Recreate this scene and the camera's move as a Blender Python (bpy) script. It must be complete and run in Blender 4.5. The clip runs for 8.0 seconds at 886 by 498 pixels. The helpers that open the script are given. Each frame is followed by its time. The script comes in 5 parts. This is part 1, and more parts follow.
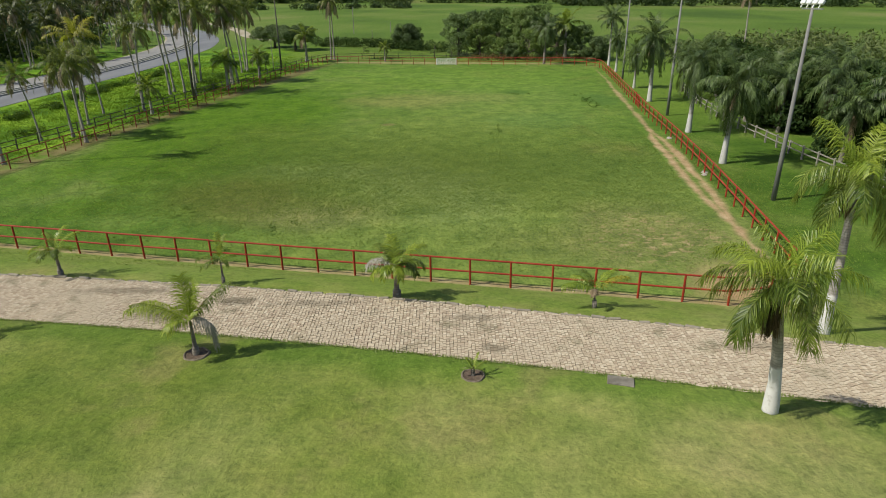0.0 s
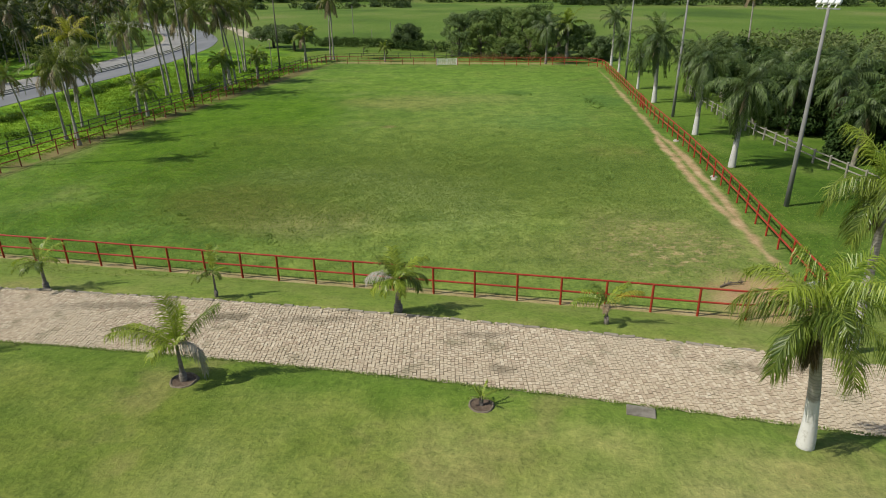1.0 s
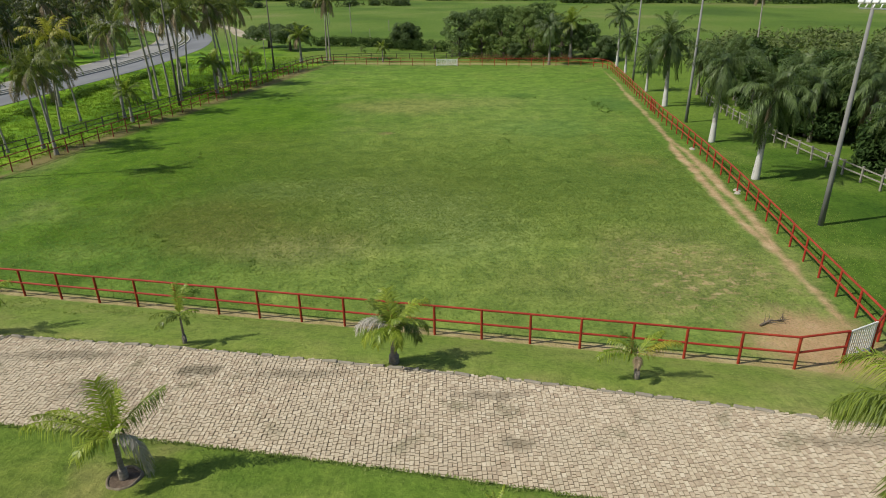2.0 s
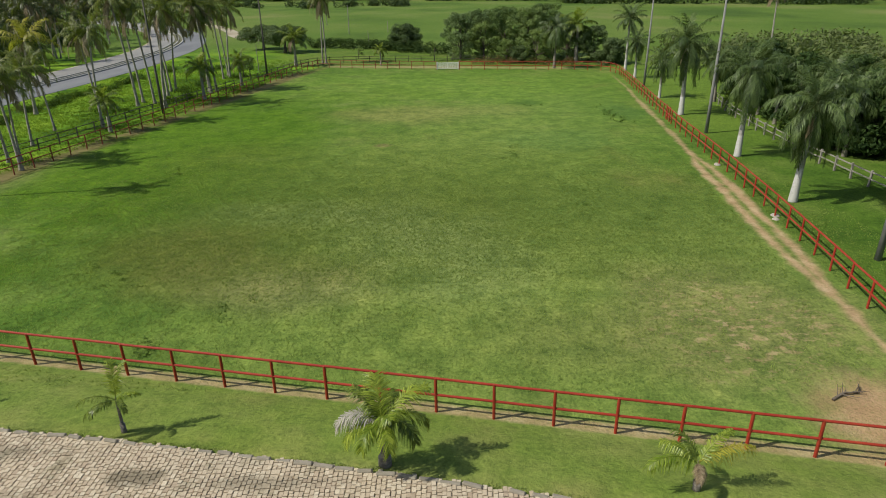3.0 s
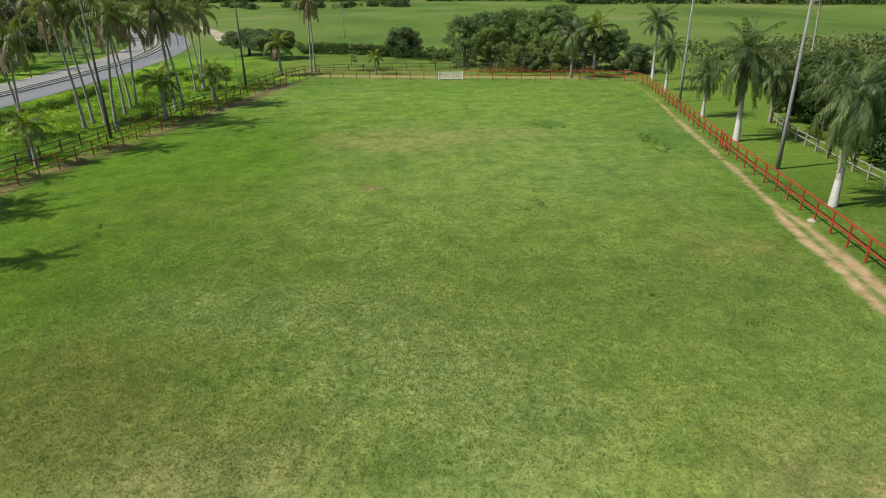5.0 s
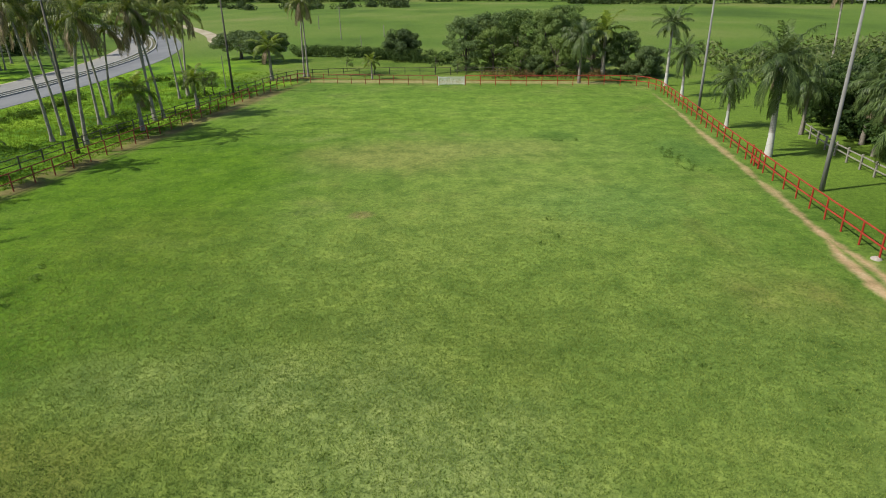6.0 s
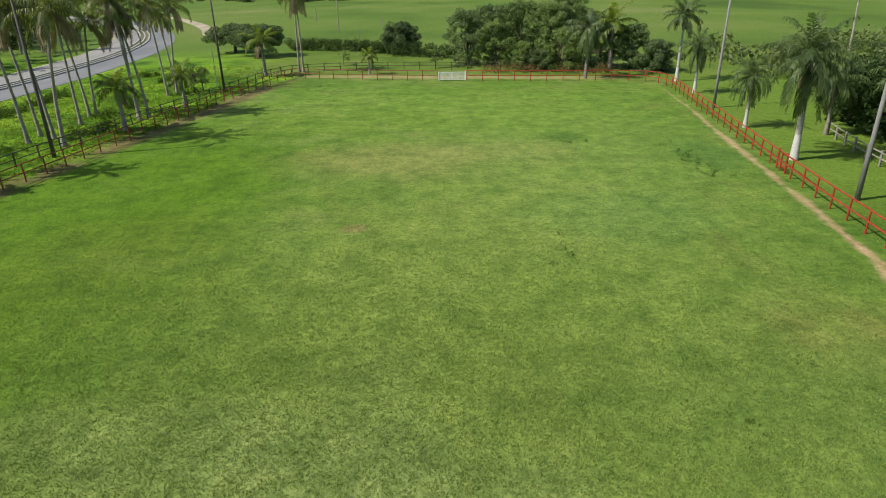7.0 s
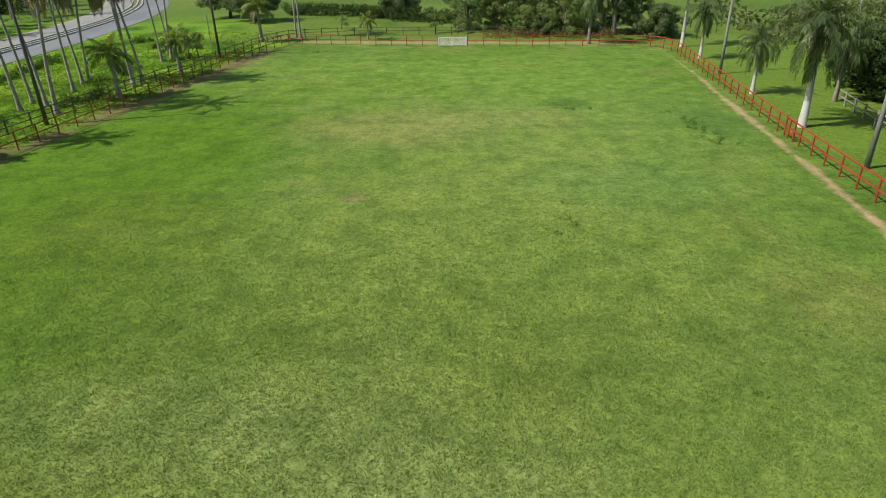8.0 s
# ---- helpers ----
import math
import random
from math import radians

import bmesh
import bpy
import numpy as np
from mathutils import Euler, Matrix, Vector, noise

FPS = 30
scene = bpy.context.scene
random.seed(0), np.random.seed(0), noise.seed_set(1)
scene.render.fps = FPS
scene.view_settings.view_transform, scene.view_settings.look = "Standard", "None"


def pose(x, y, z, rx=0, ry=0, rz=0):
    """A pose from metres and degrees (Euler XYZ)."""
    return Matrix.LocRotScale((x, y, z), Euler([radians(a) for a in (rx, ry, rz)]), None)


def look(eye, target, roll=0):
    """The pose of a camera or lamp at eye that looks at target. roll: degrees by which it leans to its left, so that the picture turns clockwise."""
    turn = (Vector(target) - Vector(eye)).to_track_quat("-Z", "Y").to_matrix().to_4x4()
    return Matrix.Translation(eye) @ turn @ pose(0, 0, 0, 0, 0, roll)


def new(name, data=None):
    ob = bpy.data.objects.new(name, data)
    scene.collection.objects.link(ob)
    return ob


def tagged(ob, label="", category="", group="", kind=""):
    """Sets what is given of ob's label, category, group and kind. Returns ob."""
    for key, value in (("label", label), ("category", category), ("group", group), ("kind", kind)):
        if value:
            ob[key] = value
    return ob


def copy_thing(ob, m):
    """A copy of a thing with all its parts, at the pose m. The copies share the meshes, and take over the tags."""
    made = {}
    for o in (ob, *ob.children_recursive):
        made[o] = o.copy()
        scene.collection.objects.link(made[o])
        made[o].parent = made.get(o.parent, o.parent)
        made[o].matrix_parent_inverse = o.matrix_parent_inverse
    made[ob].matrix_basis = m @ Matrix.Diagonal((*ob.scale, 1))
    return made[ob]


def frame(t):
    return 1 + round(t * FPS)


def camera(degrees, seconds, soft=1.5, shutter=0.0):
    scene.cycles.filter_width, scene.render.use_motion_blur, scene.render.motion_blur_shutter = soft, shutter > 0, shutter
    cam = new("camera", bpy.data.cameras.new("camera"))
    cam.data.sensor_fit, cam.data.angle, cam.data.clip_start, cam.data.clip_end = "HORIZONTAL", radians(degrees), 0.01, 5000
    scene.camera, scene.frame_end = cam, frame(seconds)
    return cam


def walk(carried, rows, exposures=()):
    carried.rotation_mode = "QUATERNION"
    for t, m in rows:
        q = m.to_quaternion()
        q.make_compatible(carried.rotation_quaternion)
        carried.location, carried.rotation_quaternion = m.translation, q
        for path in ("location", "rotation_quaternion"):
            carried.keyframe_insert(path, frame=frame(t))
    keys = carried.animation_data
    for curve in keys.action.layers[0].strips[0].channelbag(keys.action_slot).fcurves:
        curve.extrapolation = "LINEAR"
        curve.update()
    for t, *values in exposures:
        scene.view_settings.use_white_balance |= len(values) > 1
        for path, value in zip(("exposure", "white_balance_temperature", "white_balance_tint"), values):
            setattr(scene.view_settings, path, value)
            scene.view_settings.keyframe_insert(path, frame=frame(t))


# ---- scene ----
cam = camera(71.0, 8.0, soft=1.0)
PATH = [
    (0, (0.921, 7.817, 13.648), (0.919, 9.659, 12.871), -0.67),
    (0.5, (0.822, 8.296, 13.632), (0.822, 10.138, 12.854), -0.69),
    (1, (0.754, 9.262, 13.639), (0.753, 11.104, 12.860), -0.68),
    (1.5, (0.734, 10.811, 13.640), (0.733, 12.652, 12.859), -0.74),
    (1.7, (0.701, 11.740, 13.650), (0.701, 13.580, 12.866), -0.78),
    (3, (0.557, 18.367, 13.627), (0.558, 20.208, 12.843), -0.75),
    (3.5, (0.465, 21.382, 13.564), (0.466, 23.223, 12.782), -0.65),
    (4, (0.419, 24.542, 13.572), (0.419, 26.383, 12.789), -0.69),
    (4.5, (0.336, 28.204, 13.555), (0.335, 30.044, 12.772), -0.77),
    (6, (0.367, 37.600, 13.423), (0.364, 39.440, 12.641), -0.96),
    (6.5, (0.360, 40.133, 13.394), (0.356, 41.974, 12.612), -1.02),
    (7, (0.345, 41.394, 13.341), (0.340, 43.225, 12.537), -1.08),
    (7.5, (0.311, 41.802, 13.247), (0.305, 43.612, 12.397), -1.11),
    (8, (0.234, 41.935, 13.113), (0.229, 43.724, 12.220), -1.12),
]
walk(cam, [(t, look(eye, target, roll)) for t, eye, target, roll in PATH], [(0, -0.07), (1.5, -0.07), (3.0, -0.13), (3.5, 0.0), (5.0, 0.13), (8.0, 0.17)])

# ---- world, sun ----
SUN_ELEV, SUN_AZ = 47.0, 254.5          # the sun stands to the left of the flight and a little behind it
world = bpy.data.worlds.new("sky")
scene.world = world
world.use_nodes = True
wt = world.node_tree
sky = wt.nodes.new("ShaderNodeTexSky")
sky.sky_type = 'NISHITA'
sky.sun_disc = False
sky.sun_elevation = radians(SUN_ELEV)
sky.sun_rotation = radians(SUN_AZ)
sky.air_density, sky.dust_density = 1.0, 1.5
wt.nodes["Background"].inputs[1].default_value = 0.10
wt.links.new(sky.outputs[0], wt.nodes["Background"].inputs[0])
sun = new("sun", bpy.data.lights.new("sun", 'SUN'))
sun.data.energy, sun.data.angle, sun.data.color = 4.8, radians(0.55), (0.985, 0.945, 0.83)
az, el = radians(SUN_AZ), radians(SUN_ELEV)
to_sun = Vector((math.sin(az) * math.cos(el), math.cos(az) * math.cos(el), math.sin(el)))
sun.matrix_world = look(to_sun * 100, (0, 0, 0))


# ---- material helpers ----
class Tree:
    """Short hand for building a node material."""

    def __init__(self, name):
        self.mat = bpy.data.materials.new(name)
        self.mat.use_nodes = True
        self.nt = self.mat.node_tree
        self.bsdf = self.nt.nodes["Principled BSDF"]
        self.out = self.nt.nodes["Material Output"]

    def put(self, socket, value):
        if isinstance(value, bpy.types.NodeSocket):
            self.nt.links.new(value, socket)
        elif isinstance(value, tuple) and len(value) == 3 and socket.type == 'RGBA':
            socket.default_value = (*value, 1)
        else:
            socket.default_value = value

    def m(self, op, a, b=0.0, c=0.0, clamp=False):
        n = self.nt.nodes.new("ShaderNodeMath")
        n.operation, n.use_clamp = op, clamp
        for s, v in zip(n.inputs, (a, b, c)):
            self.put(s, v)
        return n.outputs[0]

    def noise(self, scale, detail=4.0, rough=0.55, vec=None, stretch=None):
        n = self.nt.nodes.new("ShaderNodeTexNoise")
        n.inputs["Scale"].default_value, n.inputs["Detail"].default_value = scale, detail
        n.inputs["Roughness"].default_value = rough
        if vec is None:
            vec = self.pos()
        if stretch:
            mp = self.nt.nodes.new("ShaderNodeMapping")
            mp.inputs["Scale"].default_value = stretch
            self.nt.links.new(vec, mp.inputs[0])
            vec = mp.outputs[0]
        self.nt.links.new(vec, n.inputs["Vector"])
        return n.outputs["Fac"]

    def pos(self):
        return self.nt.nodes.new("ShaderNodeNewGeometry").outputs["Position"]

    def obj(self):
        return self.nt.nodes.new("ShaderNodeTexCoord").outputs["Object"]

    def xyz(self, vec):
        n = self.nt.nodes.new("ShaderNodeSeparateXYZ")
        self.nt.links.new(vec, n.inputs[0])
        return n.outputs

    def smooth(self, v, lo, hi):
        n = self.nt.nodes.new("ShaderNodeMapRange")
        n.interpolation_type = 'SMOOTHSTEP'
        for s, x in zip(n.inputs, (v, lo, hi, 0.0, 1.0)):
            self.put(s, x)
        return n.outputs[0]

    def mix(self, f, a, b, mode='MIX'):
        n = self.nt.nodes.new("ShaderNodeMix")
        n.data_type, n.blend_type = 'RGBA', mode
        self.put(n.inputs[0], f)
        self.put(n.inputs[6], a)
        self.put(n.inputs[7], b)
        return n.outputs[2]

    def ramp(self, v, stops):
        n = self.nt.nodes.new("ShaderNodeValToRGB")
        e = n.color_ramp.elements
        while len(e) < len(stops):
            e.new(0.5)
        for el_, (p, c) in zip(e, stops):
            el_.position, el_.color = p, (*c, 1)
        self.put(n.inputs[0], v)
        return n.outputs[0]

    def random(self):
        return self.nt.nodes.new("ShaderNodeObjectInfo").outputs["Random"]

    def island(self):
        return self.nt.nodes.new("ShaderNodeNewGeometry").outputs["Random Per Island"]

    def bump(self, height, strength=0.3, distance=0.02):
        n = self.nt.nodes.new("ShaderNodeBump")
        n.inputs["Strength"].default_value, n.inputs["Distance"].default_value = strength, distance
        self.nt.links.new(height, n.inputs["Height"])
        self.nt.links.new(n.outputs[0], self.bsdf.inputs["Normal"])

    def done(self, color, rough=0.8, metal=0.0, spec=0.3):
        self.put(self.bsdf.inputs["Base Color"], color)
        self.put(self.bsdf.inputs["Roughness"], rough)
        self.bsdf.inputs["Metallic"].default_value = metal
        self.bsdf.inputs["Specular IOR Level"].default_value = spec
        return self.mat

    def leaf(self, color, through_color, share=0.3, rough=0.5, spec=0.35):
        """A thin leaf: part of the light passes through."""
        self.done(color, rough, 0.0, spec)
        tr = self.nt.nodes.new("ShaderNodeBsdfTranslucent")
        self.put(tr.inputs[0], through_color)
        mx = self.nt.nodes.new("ShaderNodeMixShader")
        mx.inputs[0].default_value = share
        self.nt.links.new(self.bsdf.outputs[0], mx.inputs[1])
        self.nt.links.new(tr.outputs[0], mx.inputs[2])
        self.nt.links.new(mx.outputs[0], self.out.inputs[0])
        return self.mat


def painted(name, c1, c2, rough, metal=0.0, scale=3.0, wear=None, bump=0.1):
    t = Tree(name)
    v = t.obj()
    col = t.mix(t.smooth(t.noise(scale, 5, 0.6, v), 0.35, 0.7), c1, c2)
    if wear:
        col = t.mix(t.smooth(t.noise(scale * 4, 6, 0.7, v), 0.6, 0.72), col, wear)
    col = t.mix(t.m('MULTIPLY', t.random(), 0.25), col, tuple(0.6 * c for c in c1))
    t.bump(t.noise(scale * 12, 4, 0.6, v), bump, 0.01)
    return t.done(col, rough, metal)


def leafy(name, dark, light, share=0.28, rough=0.45, spec=0.35):
    t = Tree(name)
    f = t.m('ADD', t.m('MULTIPLY', t.island(), 0.6), t.m('MULTIPLY', t.noise(0.5, 3), 0.5))
    f = t.m('ADD', f, t.m('MULTIPLY', t.m('SUBTRACT', t.random(), 0.5), 0.35))
    col = t.ramp(f, [(0.2, dark), (0.85, light)])
    thr = t.mix(0.5, col, (0.30, 0.40, 0.03))
    return t.leaf(col, thr, share, rough, spec)


# ---- plan of the field ----
def near_line(x):
    """The line of the fence along the cobbled road."""
    return 35.5 - 0.209 * (x - 2.3)


# the ground steps up from the field: a sloping verge, the lane on its terrace, a steep bank, the lawn
STEP_AT = (-2.0, 0.0, 1.5, 3.0, 4.4, 9.9, 10.2, 10.85, 11.3, 12.2, 16.0, 24.0, 40.0)
STEP_UP = (0.0, 0.0, 0.54, 0.98, 1.20, 1.20, 1.55, 2.88, 3.00, 3.12, 3.35, 3.70, 4.00)


def back_of_fence(x, y):
    """Distance from the near fence towards the house, measured along the lane's gentle curve."""
    x, y = np.asarray(x, float), np.asarray(y, float)
    d = (near_line(x) - y) / 1.0216
    return d - np.minimum(0.0022 * (x - 1.0) ** 2, 1.1) * np.clip(d / 4.0, 0.0, 1.0)


def terrain(x, y):
    """Height of the ground on the near side; the field is level."""
    d = back_of_fence(x, y)
    z = sum(np.interp(d + k, STEP_AT, STEP_UP) for k in (-0.15, -0.05, 0.05, 0.15)) / 4
    return z * np.clip((np.asarray(x, float) + 54.0) / 14.0, 0.0, 1.0)


def at_back(x, d):
    """The place at x that lies d behind the near fence."""
    return (x, near_line(x) - 1.0216 * (d + min(0.0022 * (x - 1.0) ** 2, 1.1) * min(d / 4.0, 1.0)))


NEAR_POSTS = [(16.0, 33.46)] + [(13.95 - 1.955 * k - 0.06 * max(0, k - 12), 33.065 + 0.4086 * k + 0.0125 * max(0, k - 12)) for k in range(27)]
NEAR_END = NEAR_POSTS[0]
LANE_Z = 1.20
RIGHT_LINE = [(18.35, 34.95), (19.5, 42.3), (20.4, 48.0), (21.5, 55.7), (22.6, 64.5), (23.35, 72.0), (23.95, 78.5), (24.75, 85.0), (25.9, 94.3), (27.0, 102.5), (29.3, 121.5), (29.0, 124.4), (27.6, 126.3)]
FAR_RIGHT = [(27.6, 126.3), (22.8, 127.8), (17.9, 128.0), (11.5, 128.6), (5.7, 129.5), (3.85, 129.85)]
FAR_LEFT = [(-0.15, 130.2), (-2.1, 130.6), (-10.2, 132.3), (-16.6, 133.8), (-21.6, 135.2)]
LEFT_LINE = [(-21.6, 135.2), (-23.4, 128.6), (-25.5, 117.5), (-28.7, 95.5), (-30.9, 82.0), (-35.0, 59.5), (-38.1, 43.95)]
LEFT_OUTER = [(-43.0, 40.0), (-39.0, 63.0), (-36.2, 75.3), (-33.9, 88.0), (-31.0, 105.0), (-28.4, 118.0), (-25.0, 136.5), (-23.4, 140.6), (-20.5, 142.2),
              (-14.0, 143.0), (-7.0, 142.6), (1.9, 141.3), (15.0, 140.2), (22.0, 139.6)]
WOOD_LINE = [(31.9, 40.0), (31.4, 50.0), (30.9, 60.0), (30.9, 68.0), (31.5, 78.0), (32.6, 88.0), (34.3, 95.5)]


# ---- materials ----
def ground_material():
    t = Tree("grass_ground")
    p = t.pos()
    x, y, _ = t.xyz(p)
    big, mid = t.noise(0.035, 3, 0.5, p), t.noise(0.16, 5, 0.6, p)
    fine, tiny = t.noise(1.3, 6, 0.65, p), t.noise(9.0, 5, 0.7, p)
    clump = t.noise(4.0, 4, 0.6, p)
    warp = t.m('MULTIPLY', t.m('SUBTRACT', mid, 0.5), 2.2)
    wob0 = t.m('SUBTRACT', fine, 0.5)

    def spot_mask(cx, cy, rx, ry, soft=0.6):
        """A ragged oval patch."""
        dx = t.m('DIVIDE', t.m('SUBTRACT', x, cx), rx)
        dy_ = t.m('DIVIDE', t.m('SUBTRACT', y, cy), ry)
        d = t.m('SQRT', t.m('ADD', t.m('MULTIPLY', dx, dx), t.m('MULTIPLY', dy_, dy_)))
        return t.m('SUBTRACT', 1.0, t.smooth(t.m('ADD', d, warp), 1.0 - soft, 1.0 + soft))

    v = t.m('ADD', t.m('MULTIPLY', big, 0.45), t.m('MULTIPLY', mid, 0.55))
    # turf of the pasture inside the red fence
    field = t.ramp(v, [(0.36, (0.062, 0.126, 0.015)), (0.46, (0.091, 0.167, 0.022)), (0.54, (0.125, 0.196, 0.034)), (0.64, (0.168, 0.210, 0.055))])
    worn = t.smooth(t.noise(0.09, 4, 0.6, p, (1.0, 0.55, 1.0)), 0.54, 0.70)
    field = t.mix(t.m('MULTIPLY', worn, 0.6), field, (0.185, 0.170, 0.052))
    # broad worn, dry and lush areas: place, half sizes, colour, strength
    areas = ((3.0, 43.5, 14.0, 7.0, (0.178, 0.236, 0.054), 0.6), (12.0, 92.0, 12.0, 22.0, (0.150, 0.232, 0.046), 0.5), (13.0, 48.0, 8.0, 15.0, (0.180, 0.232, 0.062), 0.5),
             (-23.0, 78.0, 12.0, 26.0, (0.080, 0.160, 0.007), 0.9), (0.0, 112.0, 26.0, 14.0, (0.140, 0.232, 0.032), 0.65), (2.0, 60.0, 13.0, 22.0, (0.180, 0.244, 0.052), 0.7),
             (-13.0, 50.5, 5.5, 4.6, (0.128, 0.132, 0.030), 0.6), (-9.0, 47.0, 5.0, 3.0, (0.150, 0.155, 0.046), 0.5), (-6.0, 45.5, 4.0, 2.2, (0.205, 0.215, 0.080), 0.55),
             (-2.5, 55.0, 4.0, 5.0, (0.195, 0.250, 0.075), 0.7), (1.8, 49.5, 3.6, 5.5, (0.195, 0.250, 0.080), 0.7), (11.0, 57.5, 6.0, 4.0, (0.082, 0.160, 0.028), 0.35),
             (-8.5, 56.8, 6.0, 2.4, (0.195, 0.250, 0.080), 0.6), (-12.0, 62.0, 7.0, 5.0, (0.096, 0.160, 0.020), 0.25), (-17.0, 71.0, 6.0, 5.0, (0.100, 0.150, 0.018), 0.5),
             (-3.8, 89.5, 7.5, 5.0, (0.215, 0.225, 0.066), 0.65), (5.0, 92.0, 6.0, 3.5, (0.190, 0.225, 0.060), 0.6), (-4.8, 75.0, 0.7, 0.6, (0.30, 0.20, 0.11), 0.5),
             (21.5, 90.0, 2.2, 3.6, (0.060, 0.135, 0.030), 0.4), (11.6, 76.0, 5.0, 4.0, (0.080, 0.175, 0.044), 0.3), (11.3, 96.5, 1.6, 2.2, (0.060, 0.125, 0.022), 0.5),
             (8.0, 66.0, 7.0, 4.0, (0.100, 0.195, 0.026), 0.2), (-10.0, 104.0, 12.0, 5.0, (0.110, 0.180, 0.018), 0.3), (14.0, 42.5, 4.6, 4.6, (0.215, 0.210, 0.080), 0.6),
             (8.0, 41.0, 5.0, 2.6, (0.150, 0.175, 0.050), 0.5), (-16.0, 42.5, 6.0, 2.2, (0.080, 0.150, 0.020), 0.5))
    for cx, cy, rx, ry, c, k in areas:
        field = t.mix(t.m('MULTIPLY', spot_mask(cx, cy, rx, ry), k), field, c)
    patch = t.noise(0.42, 4, 0.55, p)
    field = t.mix(0.9, field, t.ramp(patch, [(0.32, (0.70, 0.76, 0.70)), (0.50, (1.0, 1.0, 1.0)), (0.68, (1.24, 1.17, 1.22))]), 'MULTIPLY')
    field = t.mix(0.62, field, t.ramp(t.noise(1.1, 4, 0.6, p, (1.0, 0.7, 1.0)), [(0.34, (0.72, 0.80, 0.74)), (0.50, (1.0, 1.0, 1.0)), (0.66, (1.20, 1.14, 1.16))]), 'MULTIPLY')
    # mown lawn on the near side
    lawn = t.ramp(v, [(0.36, (0.110, 0.176, 0.020)), (0.46, (0.188, 0.226, 0.050)), (0.56, (0.230, 0.256, 0.074)), (0.66, (0.275, 0.268, 0.104))])
    s_lane = t.m('SUBTRACT', y, t.m('MULTIPLY_ADD', x, -0.209, 24.5))
    edge = t.m('SUBTRACT', 1.0, t.smooth(t.m('ADD', t.m('ABSOLUTE', t.m('ADD', s_lane, 0.3)), t.m('MULTIPLY', wob0, 1.6)), 0.3, 2.0))
    lawn = t.mix(t.m('MULTIPLY', edge, 0.75), lawn, (0.100, 0.185, 0.020))
    lawn = t.mix(t.m('MULTIPLY', spot_mask(-10.5, 21.8, 7.0, 5.0, 0.9), 0.85), lawn, (0.112, 0.160, 0.022))
    blotch = t.noise(0.55, 4, 0.6, p)
    lawn = t.mix(0.9, lawn, t.ramp(blotch, [(0.32, (0.74, 0.84, 0.72)), (0.50, (1.0, 1.0, 1.0)), (0.68, (1.20, 1.10, 1.22))]), 'MULTIPLY')
    lawn = t.mix(t.m('MULTIPLY', t.smooth(t.noise(0.23, 4, 0.6, p), 0.53, 0.68), 0.55), lawn, (0.250, 0.225, 0.085))
    # rank grass outside the left fence, and the far pasture
    rank = t.ramp(t.noise(0.12, 5, 0.6, p), [(0.36, (0.036, 0.092, 0.008)), (0.48, (0.110, 0.225, 0.012)), (0.64, (0.200, 0.320, 0.022))])
    past = t.ramp(t.noise(0.03, 5, 0.55, p, (0.6, 0.35, 1.0)), [(0.34, (0.060, 0.108, 0.018)), (0.46, (0.094, 0.158, 0.024)), (0.56, (0.120, 0.176, 0.034)), (0.68, (0.172, 0.196, 0.062))])
    wob = t.m('MULTIPLY', t.m('SUBTRACT', fine, 0.5), 1.2)
    s_near = t.m('SUBTRACT', y, t.m('MULTIPLY_ADD', x, -0.209, 35.98))
    lawn = t.mix(t.m('MULTIPLY', t.smooth(s_near, -4.6, -3.4), t.m('MULTIPLY_ADD', t.smooth(patch, 0.40, 0.60), -0.35, 0.75)), lawn, (0.142, 0.216, 0.034))
    col = t.mix(t.smooth(t.m('ADD', s_near, wob), -0.6, 0.8), lawn, field)
    s_left = t.m('SUBTRACT', t.m('MULTIPLY_ADD', y, 0.1865, -46.6), x)
    col = t.mix(t.smooth(t.m('ADD', s_left, wob), -0.5, 1.2), col, rank)
    beyond = t.ramp(v, [(0.36, (0.066, 0.118, 0.016)), (0.50, (0.115, 0.175, 0.026)), (0.64, (0.165, 0.190, 0.052))])
    col = t.mix(t.m('MULTIPLY', t.smooth(t.m('ADD', t.m('MULTIPLY_ADD', x, 0.12, y), wob), 131.5, 136.0), t.smooth(x, -40.0, -24.0)), col, beyond)
    col = t.mix(t.smooth(y, 150.0, 185.0), col, past)
    # lush uncut grass between the right fence and the trees
    lush = t.ramp(t.noise(0.11, 4, 0.6, p), [(0.35, (0.040, 0.092, 0.010)), (0.52, (0.075, 0.140, 0.016)), (0.68, (0.130, 0.185, 0.036))])
    lush = t.mix(t.m('MULTIPLY', t.smooth(y, 66.0, 84.0), 0.75), lush, (0.132, 0.208, 0.028))
    s_right = t.m('SUBTRACT', x, t.m('MULTIPLY_ADD', y, 0.1235, 14.45))
    col = t.mix(t.m('MULTIPLY', t.smooth(t.m('ADD', s_right, wob), -0.3, 0.9), t.m('MULTIPLY', t.smooth(y, 35.0, 39.0), t.m('SUBTRACT', 1.0, t.smooth(y, 125.0, 140.0)))), col, lush)
    # grass blades and clumps
    blade = t.m('ADD', t.m('MULTIPLY', fine, 0.28), t.m('ADD', t.m('MULTIPLY', tiny, 0.40), t.m('MULTIPLY', clump, 0.32)))
    turf = t.m('MULTIPLY_ADD', t.smooth(s_near, -0.6, 0.8), 0.30, 0.70)
    col = t.mix(turf, col, t.ramp(blade, [(0.36, (0.40, 0.47, 0.42)), (0.50, (0.98, 0.99, 0.95)), (0.63, (1.50, 1.42, 1.40))]), 'MULTIPLY')
